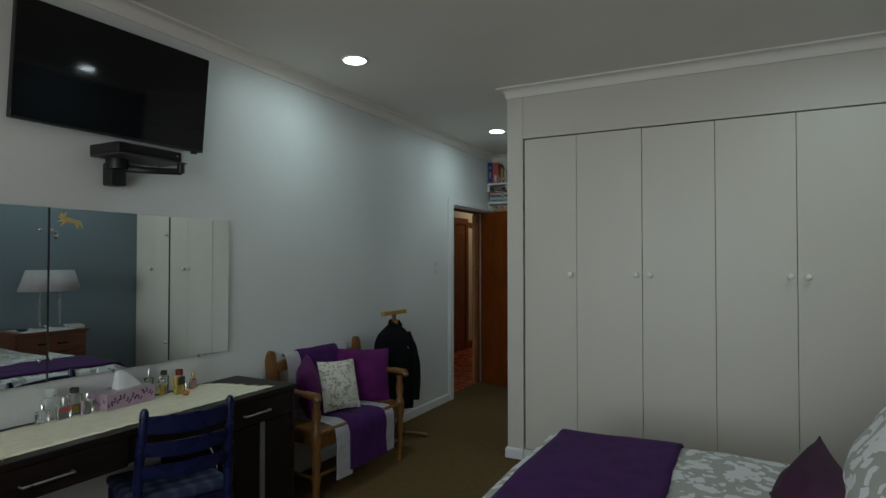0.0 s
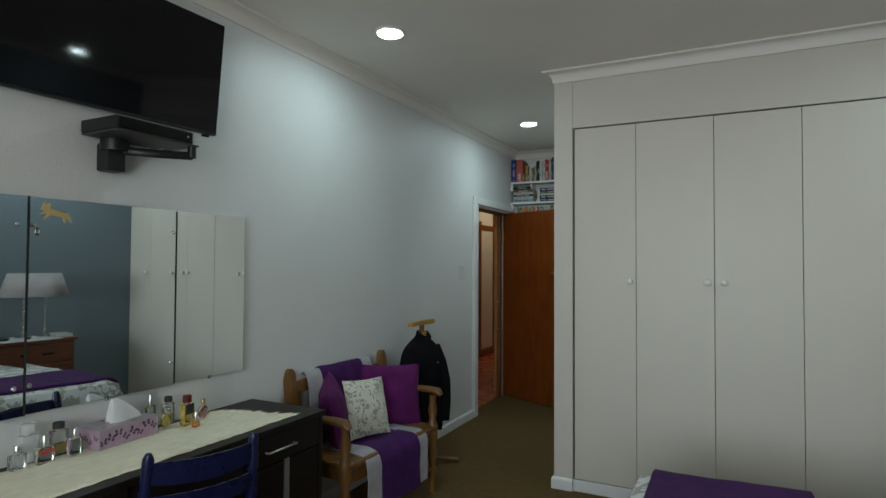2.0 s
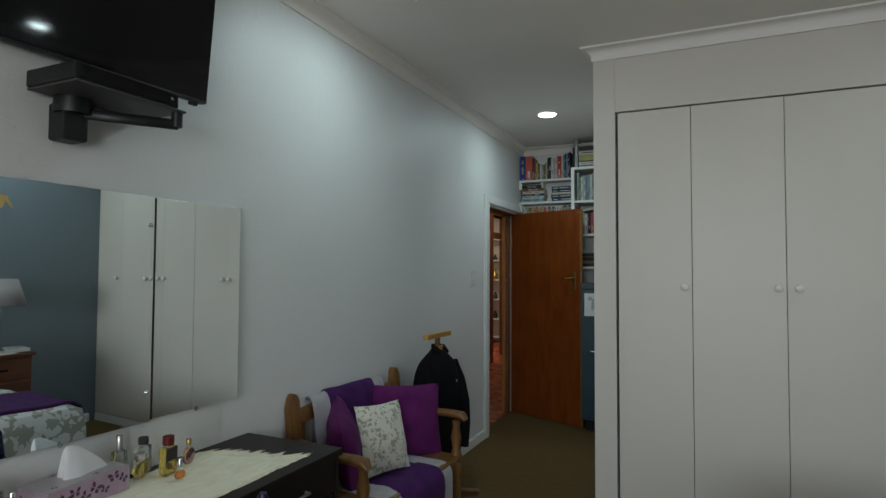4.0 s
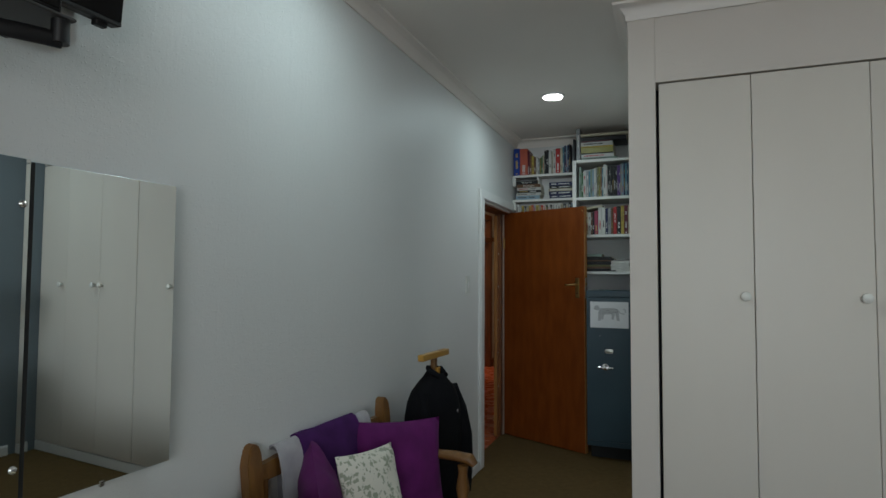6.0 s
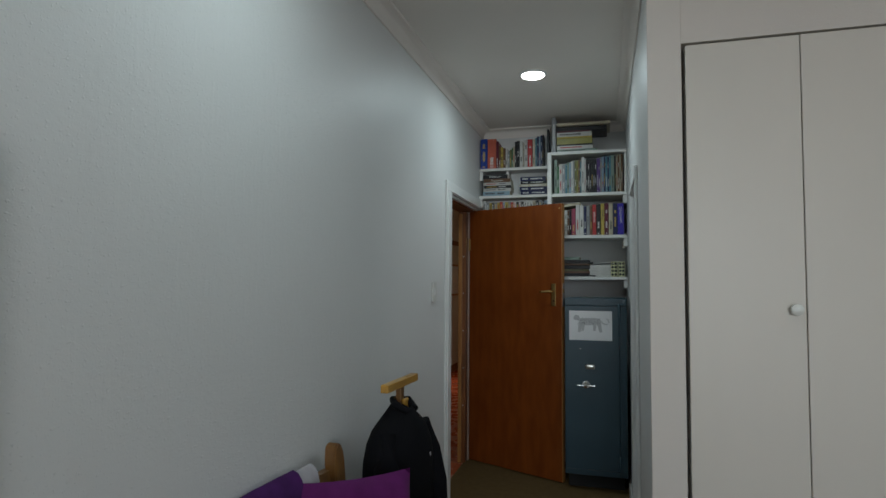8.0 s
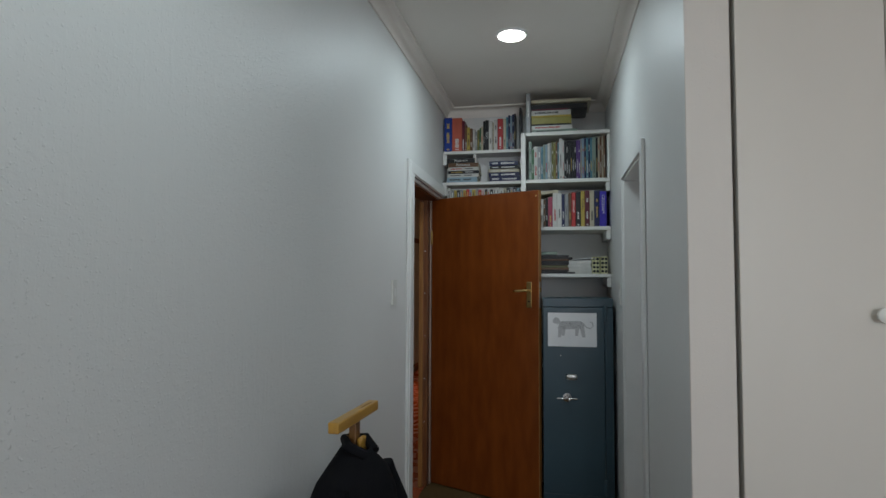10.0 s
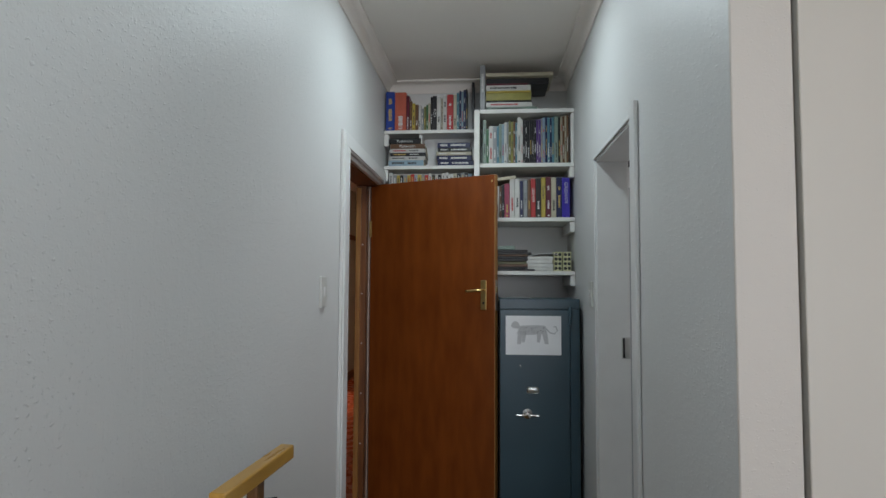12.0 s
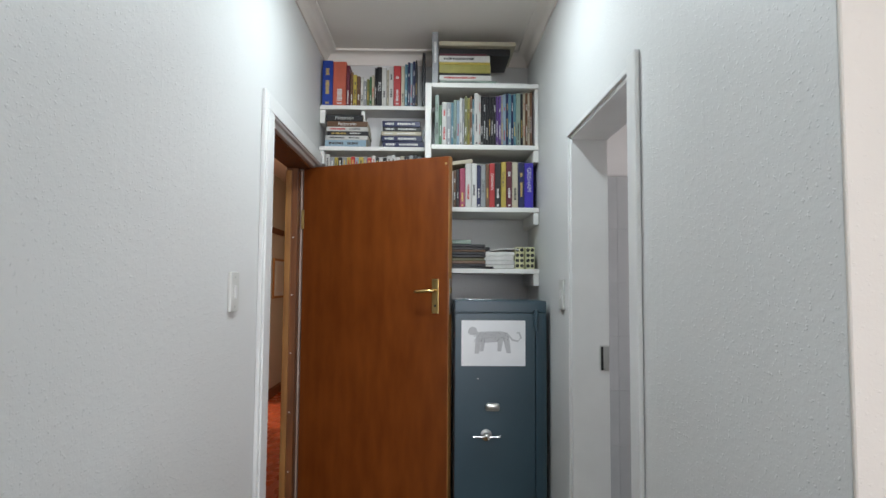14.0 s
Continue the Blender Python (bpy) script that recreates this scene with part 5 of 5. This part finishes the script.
for k in range(40):
    shade.faces.new((sr[0][k], sr[0][(k + 1) % 40], sr[1][(k + 1) % 40], sr[1][k]))
sh = part("shade", shade, M_SHADE, lamp, "tapered grey linen shade", True)
sh.modifiers.new("thickness", "SOLIDIFY").thickness = 0.003
part("shade_ring", tube([(-0.125, 0, 0.578), (0.125, 0, 0.578)], 0.002, 6), M_CHROME, lamp)
thing("book_on_table", pose(0.74, 3.29, 0.7750, 0, 0, 10), "closed pale book lying on the bedside table", "book", bm=soft_box(-0.10, 0.10, -0.07, 0.07, 0, 0.028, 0.003), mat=M_SWITCH)
thing("trinket_dish", pose(0.74, 3.0, 0.7755), "small dark dish on the bedside table", "dish", bm=turned([(0.03, 0), (0.055, 0.018), (0.05, 0.02), (0.02, 0.008)], 20), mat=M_SAFE, smooth=True)


# ---- end of the passage: shelves, safe, books ----
lshelf = thing("left_bookshelf", Matrix(), "white painted wall shelves above the open door", "shelf")
for z in (1.905, 2.134, 2.362):
    part("shelf_board", soft_box(WALL_L + 0.002, -2.222, 6.460, END - 0.001, z, z + 0.022, 0.002, 1), M_SHELF, lshelf)
for z0, z1 in ((2.06, 2.133), (2.285, 2.361), (1.83, 1.904)):
    part("cleat", soft_box(WALL_L + 0.002, WALL_L + 0.030, 6.467, END - 0.001, z0, z1, 0.002, 1), M_SHELF, lshelf)
part("middle_support", soft_box(-2.575, -2.555, 6.485, END - 0.001, 2.157, 2.361, 0.002, 1), M_SHELF, lshelf)
rshelf = thing("right_bookshelf", Matrix(), "white painted deep wall shelves with an upright side", "shelf")
part("upright", soft_box(-2.220, -2.188, 6.277, END - 0.001, 1.74, 2.452, 0.002, 1), M_SHELF, rshelf)
RZ = (2.428, 2.104, 1.781, 1.467)
for z in RZ:
    part("shelf_board", soft_box(-2.187, SIDE - 0.002, 6.275, END - 0.001, z, z + 0.024, 0.002, 1), M_SHELF, rshelf)
part("side_upright", soft_box(SIDE - 0.020, SIDE - 0.002, 6.287, END - 0.001, 2.129, 2.427, 0.002, 1), M_SHELF, rshelf)
for z in RZ[1:]:
    part("cleat", soft_box(SIDE - 0.030, SIDE - 0.002, 6.283, END - 0.001, z - 0.062, z - 0.001, 0.002, 1), M_SHELF, rshelf)

COVER = {}
rng = random.Random(11)
PALETTE = {
    "blue": (0.012, 0.055, 0.33), "orange": (0.55, 0.12, 0.07), "maroon": (0.12, 0.015, 0.03), "black": (0.012, 0.012, 0.014), "white": (0.60, 0.59, 0.56),
    "cream": (0.48, 0.43, 0.32), "red": (0.45, 0.03, 0.03), "green": (0.05, 0.16, 0.07), "olive": (0.17, 0.17, 0.06), "grey": (0.28, 0.29, 0.30),
    "yellow": (0.48, 0.36, 0.07), "navy": (0.012, 0.018, 0.075), "teal": (0.08, 0.22, 0.28), "pale blue": (0.26, 0.38, 0.46), "brown": (0.16, 0.08, 0.04),
    "purple": (0.10, 0.04, 0.20), "violet blue": (0.05, 0.03, 0.42), "lime": (0.30, 0.27, 0.06), "pink": (0.36, 0.05, 0.10), "sage": (0.24, 0.32, 0.27),
}
for k, c in PALETTE.items():
    COVER[k] = material("cover_" + k.replace(" ", "_"), tuple(v * 0.98 for v in c), 0.38, spec=0.4, second=tuple(v * 0.82 for v in c), scale=22, per_object=0.10)
M_PAGES = material("page_edges", (0.62, 0.57, 0.46), 0.9, second=(0.52, 0.47, 0.37), scale=90, stretch=(6, 1, 1))


def spine_text(parent, text, mat, t, h, flat, size, shift=0.0):
    cu = bpy.data.curves.new("title", "FONT")
    cu.body, cu.size, cu.align_x, cu.align_y, cu.extrude = text, size, "CENTER", "CENTER", 0.0003
    cu.materials.append(mat)
    ob = new("title", cu)
    ob.parent = parent
    ob.matrix_basis = pose(t / 2, -0.0012, h / 2 + shift, 90, 0, 0) @ pose(0, 0, 0, 0, 0, 0 if flat else -90)
    return ob


def book(x, y, z, t, h, d, colour, lean=0.0, bands=(), text=None, flat=False, w=None, group="books on the wall shelves", turn=0.0):
    """Spine faces -y. Upright: t thick along x, h high. Flat: w wide along x, t high."""
    if flat:
        label = f"{colour} book lying flat in a stack on a shelf"
        t_, h_ = w, t
    else:
        size = "thick" if t > 0.033 else ("slim" if t < 0.014 else "upright")
        label = f"{size} {colour} book standing on a white shelf"
        t_, h_ = t, h
    b = thing("book", pose(x, y, z, 0, lean, turn), label, "book", group)
    c = soft_box(0, t_, 0, d, 0, h_, min(0.0025, min(t_, h_) * 0.2), 1)
    part("cover", c, COVER[colour], b)
    m = 0.0025
    if flat:
        part("pages", box(bmesh.new(), t_ - 0.004, t_ + 0.0006, m, d - m, m, h_ - m), M_PAGES, b)
    else:
        part("pages", box(bmesh.new(), m, t_ - m, m, d - m, h_ - 0.004, h_ + 0.0006), M_PAGES, b)
    for lo, hi, mat in bands:
        # worn lines of unreadable lettering: short dashes of uneven length
        bm, u = bmesh.new(), lo
        span = t_ if flat else h_
        while u < hi:
            k = max(0.012, rng.uniform(0.004, 0.010) / span)
            c0 = rng.uniform(0.30, 0.36)
            if flat:
                box(bm, t_ * u, t_ * min(hi, u + k), -0.0008, 0.002, h_ * c0, h_ * (1 - c0))
            else:
                box(bm, t_ * c0, t_ * (1 - c0), -0.0008, 0.002, h_ * u, h_ * min(hi, u + k))
            u += k + rng.uniform(0.0012, 0.003) / span
        part("spine_print", bm, mat, b)
    if text:
        spine_text(b, text[0], text[1], t_, h_, flat, text[2], text[3] if len(text) > 3 else 0.0)
    return b


M_TW = material("print_white", (0.66, 0.66, 0.64), 0.6)
M_TB = material("print_black", (0.05, 0.05, 0.05), 0.6)
M_TG = material("print_gold", (0.55, 0.38, 0.10), 0.5)
M_TR = material("print_red", (0.45, 0.03, 0.03), 0.6)


def print_for(colour):
    if colour in ("white", "cream", "yellow", "sage", "pale blue", "lime"):
        return rng.choice([M_TB, M_TB, M_TB, M_TR])
    return rng.choice([M_TW, M_TW, M_TG])


def bars_for(colour):
    m = print_for(colour)
    a = rng.uniform(0.10, 0.28)
    out = [(a, a + rng.uniform(0.16, 0.34), m)]
    if rng.random() < 0.5:
        out.append((0.68, 0.68 + rng.uniform(0.05, 0.16), m))
    if rng.random() < 0.4:
        out.append((0.04, 0.08, m))
    return out


def row_of_books(x, x_end, y, z, spec, d):
    for k, (colour, t, h, *rest) in enumerate(spec):
        if x + t > x_end:
            break
        text = rest[0] if rest and rest[0][0] else None
        book(x, y + rng.uniform(0.0, 0.012), z + 0.0005, t, h, d, colour, bands=() if text else bars_for(colour), text=text)
        x += t + 0.0008
    return x


# upper left shelf
S = 2.3845
row_of_books(-2.790, -2.24, 6.465, S, [
    ("blue", 0.058, 0.252), ("orange", 0.073, 0.248), ("maroon", 0.020, 0.225, ("", M_TW, 0.017)), ("brown", 0.016, 0.190), ("yellow", 0.020, 0.175), ("brown", 0.020, 0.165),
    ("white", 0.016, 0.160, ("", M_TR, 0.01)), ("grey", 0.016, 0.140), ("olive", 0.014, 0.150), ("green", 0.012, 0.165), ("cream", 0.014, 0.172), ("black", 0.012, 0.215),
    ("black", 0.027, 0.222, ("ROD", M_TW, 0.024)), ("white", 0.026, 0.212), ("cream", 0.010, 0.205), ("white", 0.026, 0.222, ("", M_TB, 0.01)), ("red", 0.040, 0.226), ("cream", 0.020, 0.225), ("teal", 0.014, 0.235), ("navy", 0.014, 0.250), ("pale blue", 0.012, 0.246), ("navy", 0.014, 0.256), ("black", 0.010, 0.262)], 0.145)
book(-2.2395, 6.462, 2.3850, 0.016, 0.300, 0.15, "black")
# middle left shelf: flat stacks of puzzle books
S = 2.1565
zz = S
for colour, w, t, txt in (("pale blue", 0.225, 0.036, None), ("white", 0.232, 0.025, None), ("black", 0.228, 0.022, None), ("white", 0.230, 0.025, None), ("brown", 0.222, 0.030, ("Patterson", M_TW, 0.026)), ("black", 0.205, 0.034, ("Patterson", M_TW, 0.026))):
    book(-2.765 + rng.uniform(-0.005, 0.008), 6.467, zz + 0.0004, t, 0, 0.148, colour, bands=() if txt else [(0.1, 0.45, print_for(colour)), (0.55, 0.8, print_for(colour))], text=txt, flat=True, w=w)
    zz += t + 0.0006
zz = S
for colour, w, t in (("navy", 0.228, 0.030), ("navy", 0.225, 0.033), ("cream", 0.222, 0.023), ("black", 0.215, 0.024), ("navy", 0.208, 0.033)):
    book(-2.462 + rng.uniform(-0.004, 0.008), 6.467, zz + 0.0004, t, 0, 0.148, colour, bands=[(0.08, 0.3, M_TW), (0.4, 0.85, M_TW)], flat=True, w=w)
    zz += t + 0.0006
# lower left shelf, mostly behind the door
x = -2.765
while x < -2.26:
    t = rng.uniform(0.017, 0.026)
    c = rng.choice(["white", "cream", "white", "grey", "pale blue", "red", "yellow", "black"])
    book(x, 6.470 + rng.uniform(0, 0.01), 1.9275, t, rng.uniform(0.17, 0.188), 0.14, c, bands=[(0.6, 0.9, print_for(c)), (0.2, 0.45, print_for(c))])
    x += t + 0.001
# top of the right unit: upright folder and a flat stack
book(-2.186, 6.290, 2.4525, 0.032, 0.275, 0.25, "grey", bands=[(0.4, 0.8, M_TW)])
zz = 2.4525
for colour, w, t, off in (("sage", 0.30, 0.022, 0.005), ("white", 0.275, 0.028, 0.0), ("black", 0.270, 0.010, 0.002), ("lime", 0.270, 0.046, 0.0), ("yellow", 0.268, 0.012, 0.0), ("white", 0.268, 0.034, -0.002), ("maroon", 0.245, 0.010, 0.004)):
    book(-2.150 + off, 6.305, zz + 0.0004, t, 0, 0.26, colour, bands=[(0.1, 0.7, print_for(colour))] if t > 0.02 and colour != "lime" else (), flat=True, w=w)
    zz += t + 0.0006
book(-2.148, 6.325, zz + 0.0005, 0.036, 0, 0.25, "black", flat=True, w=0.375)
book(-2.150, 6.290, zz + 0.038, 0.022, 0, 0.30, "cream", flat=True, w=0.40)
# second right shelf: tall magazines and paperbacks
x = -2.168
SEQ = [("sage", 0.020, 0.268), ("green", 0.014, 0.215), ("white", 0.024, 0.232), ("grey", 0.022, 0.230), ("teal", 0.012, 0.228), ("sage", 0.016, 0.245), ("pale blue", 0.014, 0.242), ("white", 0.014, 0.256), ("grey", 0.010, 0.250), ("olive", 0.014, 0.262), ("lime", 0.012, 0.255), ("brown", 0.012, 0.262), ("teal", 0.010, 0.250), ("white", 0.022, 0.280), ("white", 0.010, 0.272)]
SEQ += [("black", 0.0125, 0.268)] * 6 + [("purple", 0.0125, 0.268)] * 2
SEQ += [("grey", 0.010, 0.275), ("pale blue", 0.014, 0.280), ("navy", 0.012, 0.282), ("teal", 0.014, 0.280), ("navy", 0.010, 0.276), ("teal", 0.014, 0.282), ("sage", 0.022, 0.284), ("black", 0.012, 0.282), ("cream", 0.012, 0.288), ("brown", 0.012, 0.286), ("cream", 0.010, 0.290), ("brown", 0.012, 0.292), ("black", 0.010, 0.270), ("navy", 0.012, 0.26)]
row_of_books(x, SIDE - 0.022, 6.300, 2.1285, SEQ, 0.21)
# third right shelf: novels
row_of_books(-2.160, SIDE - 0.003, 6.300, 1.8055, [
    ("cream", 0.030, 0.205), ("sage", 0.018, 0.20), ("cream", 0.018, 0.20), ("white", 0.020, 0.19), ("brown", 0.014, 0.195), ("black", 0.016, 0.200), ("pink", 0.030, 0.205),
    ("white", 0.030, 0.234), ("white", 0.028, 0.232), ("navy", 0.020, 0.224), ("grey", 0.024, 0.226, ("Grisham", M_TB, 0.020)), ("brown", 0.018, 0.228), ("red", 0.028, 0.234, ("GRISHAM", M_TW, 0.020, 0.02)),
    ("black", 0.032, 0.238), ("yellow", 0.026, 0.242, ("Grisham", M_TB, 0.022, 0.03)), ("maroon", 0.030, 0.244), ("cream", 0.030, 0.242), ("navy", 0.032, 0.240), ("violet blue", 0.046, 0.238, ("GRISHAM", M_TW, 0.030, 0.03))], 0.20)
book(-2.120, 6.305, 2.022, 0.020, 0, 0.20, "cream", flat=True, w=0.15, lean=-7)
# fourth right shelf: magazines, papers, a spotted box
zz = 1.4915
for k in range(9):
    c = rng.choice(["black", "black", "olive", "black", "black", "brown"])
    t = rng.uniform(0.010, 0.017)
    book(-2.165 + rng.uniform(-0.01, 0.012), 6.290 + rng.uniform(0, 0.02), zz + 0.0004, t, 0, 0.26, c, flat=True, w=rng.uniform(0.25, 0.285), group="magazines on the wall shelf", turn=rng.uniform(-2, 2))
    zz += t + 0.0006
book(-2.150, 6.305, zz + 0.001, 0.022, 0, 0.2, "sage", flat=True, w=0.17, group="magazines on the wall shelf")
zz = 1.4915
for k in range(4):
    book(-1.905 + rng.uniform(-0.006, 0.006), 6.295, zz + 0.0004, 0.021, 0, 0.25, "white", flat=True, w=0.15, group="magazines on the wall shelf", turn=rng.uniform(-1, 1))
    zz += 0.0216
bm = bmesh.new()
rows = []
for i in range(11):
    a = i / 10
    rows.append([bm.verts.new((-1.90 + 0.17 * a, y, zz + 0.002 + 0.016 * math.sin(a * 2.4))) for y in (6.293, 6.415, 6.535)])
for a, b in zip(rows, rows[1:]):
    for k in range(2):
        bm.faces.new((a[k], a[k + 1], b[k + 1], b[k]))
pl = thing("loose_paper", Matrix(), "loose white paper sheets curling on a stack", "paper", bm=bm, mat=M_PAPER, smooth=True)
pl.modifiers.new("thickness", "SOLIDIFY").thickness = 0.003
M_LEMON = material("pale_lemon_card", (0.60, 0.58, 0.34), 0.6)
for bx in (-1.752, -1.698):
    sb = thing("spotted_box", pose(bx, 6.295, 1.4915), "pale lemon card box with dark spots", "box", "spotted boxes", soft_box(0, 0.046, 0, 0.16, 0, 0.112, 0.002, 1), M_LEMON)
    for i in range(2):
        for j in range(4):
            part("spot", turned([(0.0095, 0), (0.0095, 0.0008)], 12), M_INK, sb, m=pose(0.012 + 0.022 * i, 0.0, 0.016 + 0.027 * j, 90))
thing("dark_magazine", pose(-1.985, 6.279, 1.4918, 0, 0, -6), "curled dark magazine lying on the shelf", "magazine", bm=soft_box(0, 0.12, 0, 0.18, 0, 0.010, 0.003, 1), mat=COVER["black"])

# -- steel safe --
SX0, SX1, SY, ST = -2.073, -1.652, 5.990, 1.338
safe = thing("steel_safe", Matrix(), "tall blue-grey enamelled steel safe", "safe")
part("cabinet", soft_box(SX0, SX1, SY + 0.022, 6.260, 0.11, ST, 0.006), M_SAFE, safe)
# shade under the safe is painted into the plinth colour
part("plinth", soft_box(SX0 + 0.02, SX1 - 0.02, SY + 0.10, 6.255, 0.0, 0.11, 0.004), M_GAP, safe, "recessed plinth coloured near-black for the shadow gap")
part("top_band", soft_box(SX0, SX1, SY + 0.004, SY + 0.023, ST - 0.055, ST, 0.004), M_SAFE, safe)
part("side_band", soft_box(SX1 - 0.050, SX1, SY + 0.004, SY + 0.023, 0.112, ST - 0.056, 0.004), M_SAFE, safe)
part("bottom_band", soft_box(SX0, SX1 - 0.051, SY + 0.006, SY + 0.023, 0.112, 0.150, 0.004), M_SAFE, safe)
sdoor = part("door", soft_box(SX0 + 0.002, SX1 - 0.053, SY, SY + 0.021, 0.153, ST - 0.058, 0.003), M_SAFE, safe)
part("hinge_pin", turned([(0.010, 0), (0.010, 0.09), (0.006, 0.094)], 12), M_SAFE, safe, smooth=True, m=pose(SX1 - 0.050, SY - 0.002, ST - 0.135))
part("hinge_pin", turned([(0.010, 0), (0.010, 0.09), (0.006, 0.094)], 12), M_SAFE, safe, smooth=True, m=pose(SX1 - 0.050, SY - 0.002, 0.16))
part("keyhole_cover", soft_box(-1.932, -1.868, SY - 0.012, SY + 0.001, 0.842, 0.876, 0.010, 3), M_STEEL, sdoor, "oval steel keyhole cover", True)
part("handle_hub", turned([(0.026, 0), (0.026, 0.006), (0.015, 0.012), (0.012, 0.030), (0.004, 0.034)], 20), M_CHROME, sdoor, "chrome handle hub", True, pose(-1.928, SY, 0.735, 90))
part("handle_bar", tube([(-1.988, SY - 0.024, 0.731), (-1.868, SY - 0.024, 0.731)], 0.0055, 10), M_CHROME, sdoor, "chrome cross bar", True)
part("key_scratch", turned([(0.003, 0), (0.003, 0.001)], 8), M_STEEL, sdoor, m=pose(-1.965, SY, 0.985, 90))
sheet = thing("paper_drawing", pose(-2.042, SY - 0.0012, 1.042), "white paper sheet with a grey spotted drawing taped to the safe", "drawing")
part("sheet", box(bmesh.new(), 0, 0.292, -0.0004, 0.0004, 0, 0.206), M_PAPER, sheet)
bm = bmesh.new()
patches = [[(0.062, 0.112), (0.070, 0.152), (0.120, 0.156), (0.180, 0.157), (0.212, 0.146), (0.218, 0.118), (0.160, 0.108), (0.10, 0.104)],
           [(0.028, 0.150), (0.034, 0.168), (0.048, 0.178), (0.066, 0.172), (0.076, 0.150), (0.062, 0.138), (0.040, 0.140)],
           [(0.064, 0.118), (0.090, 0.112), (0.080, 0.056), (0.060, 0.056)], [(0.090, 0.112), (0.108, 0.110), (0.100, 0.066), (0.084, 0.066)],
           [(0.190, 0.120), (0.217, 0.128), (0.226, 0.058), (0.206, 0.058)], [(0.165, 0.112), (0.190, 0.116), (0.180, 0.066), (0.164, 0.066)]]
for k, poly in enumerate(patches):
    bm.faces.new([bm.verts.new((x, -0.0008 - 0.00004 * k, z)) for x, z in poly])
part("grey_shape", bm, M_DRAW, sheet, "plain grey drawn shape")
part("grey_tail", tube([(0.212, -0.018, 0.142), (0.232, -0.018, 0.118), (0.256, -0.018, 0.112), (0.272, -0.018, 0.128), (0.264, -0.018, 0.150), (0.252, -0.018, 0.150)], 0.0045, 6, 1.0), M_DRAW, sheet).scale = (1, 0.05, 1)
sp = bmesh.new()
rs = random.Random(3)
for k in range(70):
    x, z = rs.uniform(0.055, 0.215), rs.uniform(0.108, 0.154)
    r = rs.uniform(0.0010, 0.0022)
    sp.faces.new([sp.verts.new((x + r * math.cos(a), -0.0011, z + r * math.sin(a))) for a in [i * math.pi / 3 for i in range(6)]])
spots = part("drawn_spots", sp, M_INK, sheet, "small dark drawn spots")
tagged(spots, kind="stuff")
# small things on top of the safe
for k in range(7):
    thing("key_ring", pose(-2.045 + 0.024 * k + rs.uniform(-0.004, 0.004), SY + 0.05 + rs.uniform(0, 0.05), ST + 0.0004, 0, 0, rs.uniform(0, 180)), "small metal key or clip lying on the safe", "key", "keys on the safe", tube([(0.016 * math.cos(a), 0.009 * math.sin(a), 0.003 + 0.004 * (k % 2) * math.sin(a * 0.5)) for a in [i * 2 * math.pi / 12 for i in range(12)]], 0.0024, 6), M_STEEL, True)
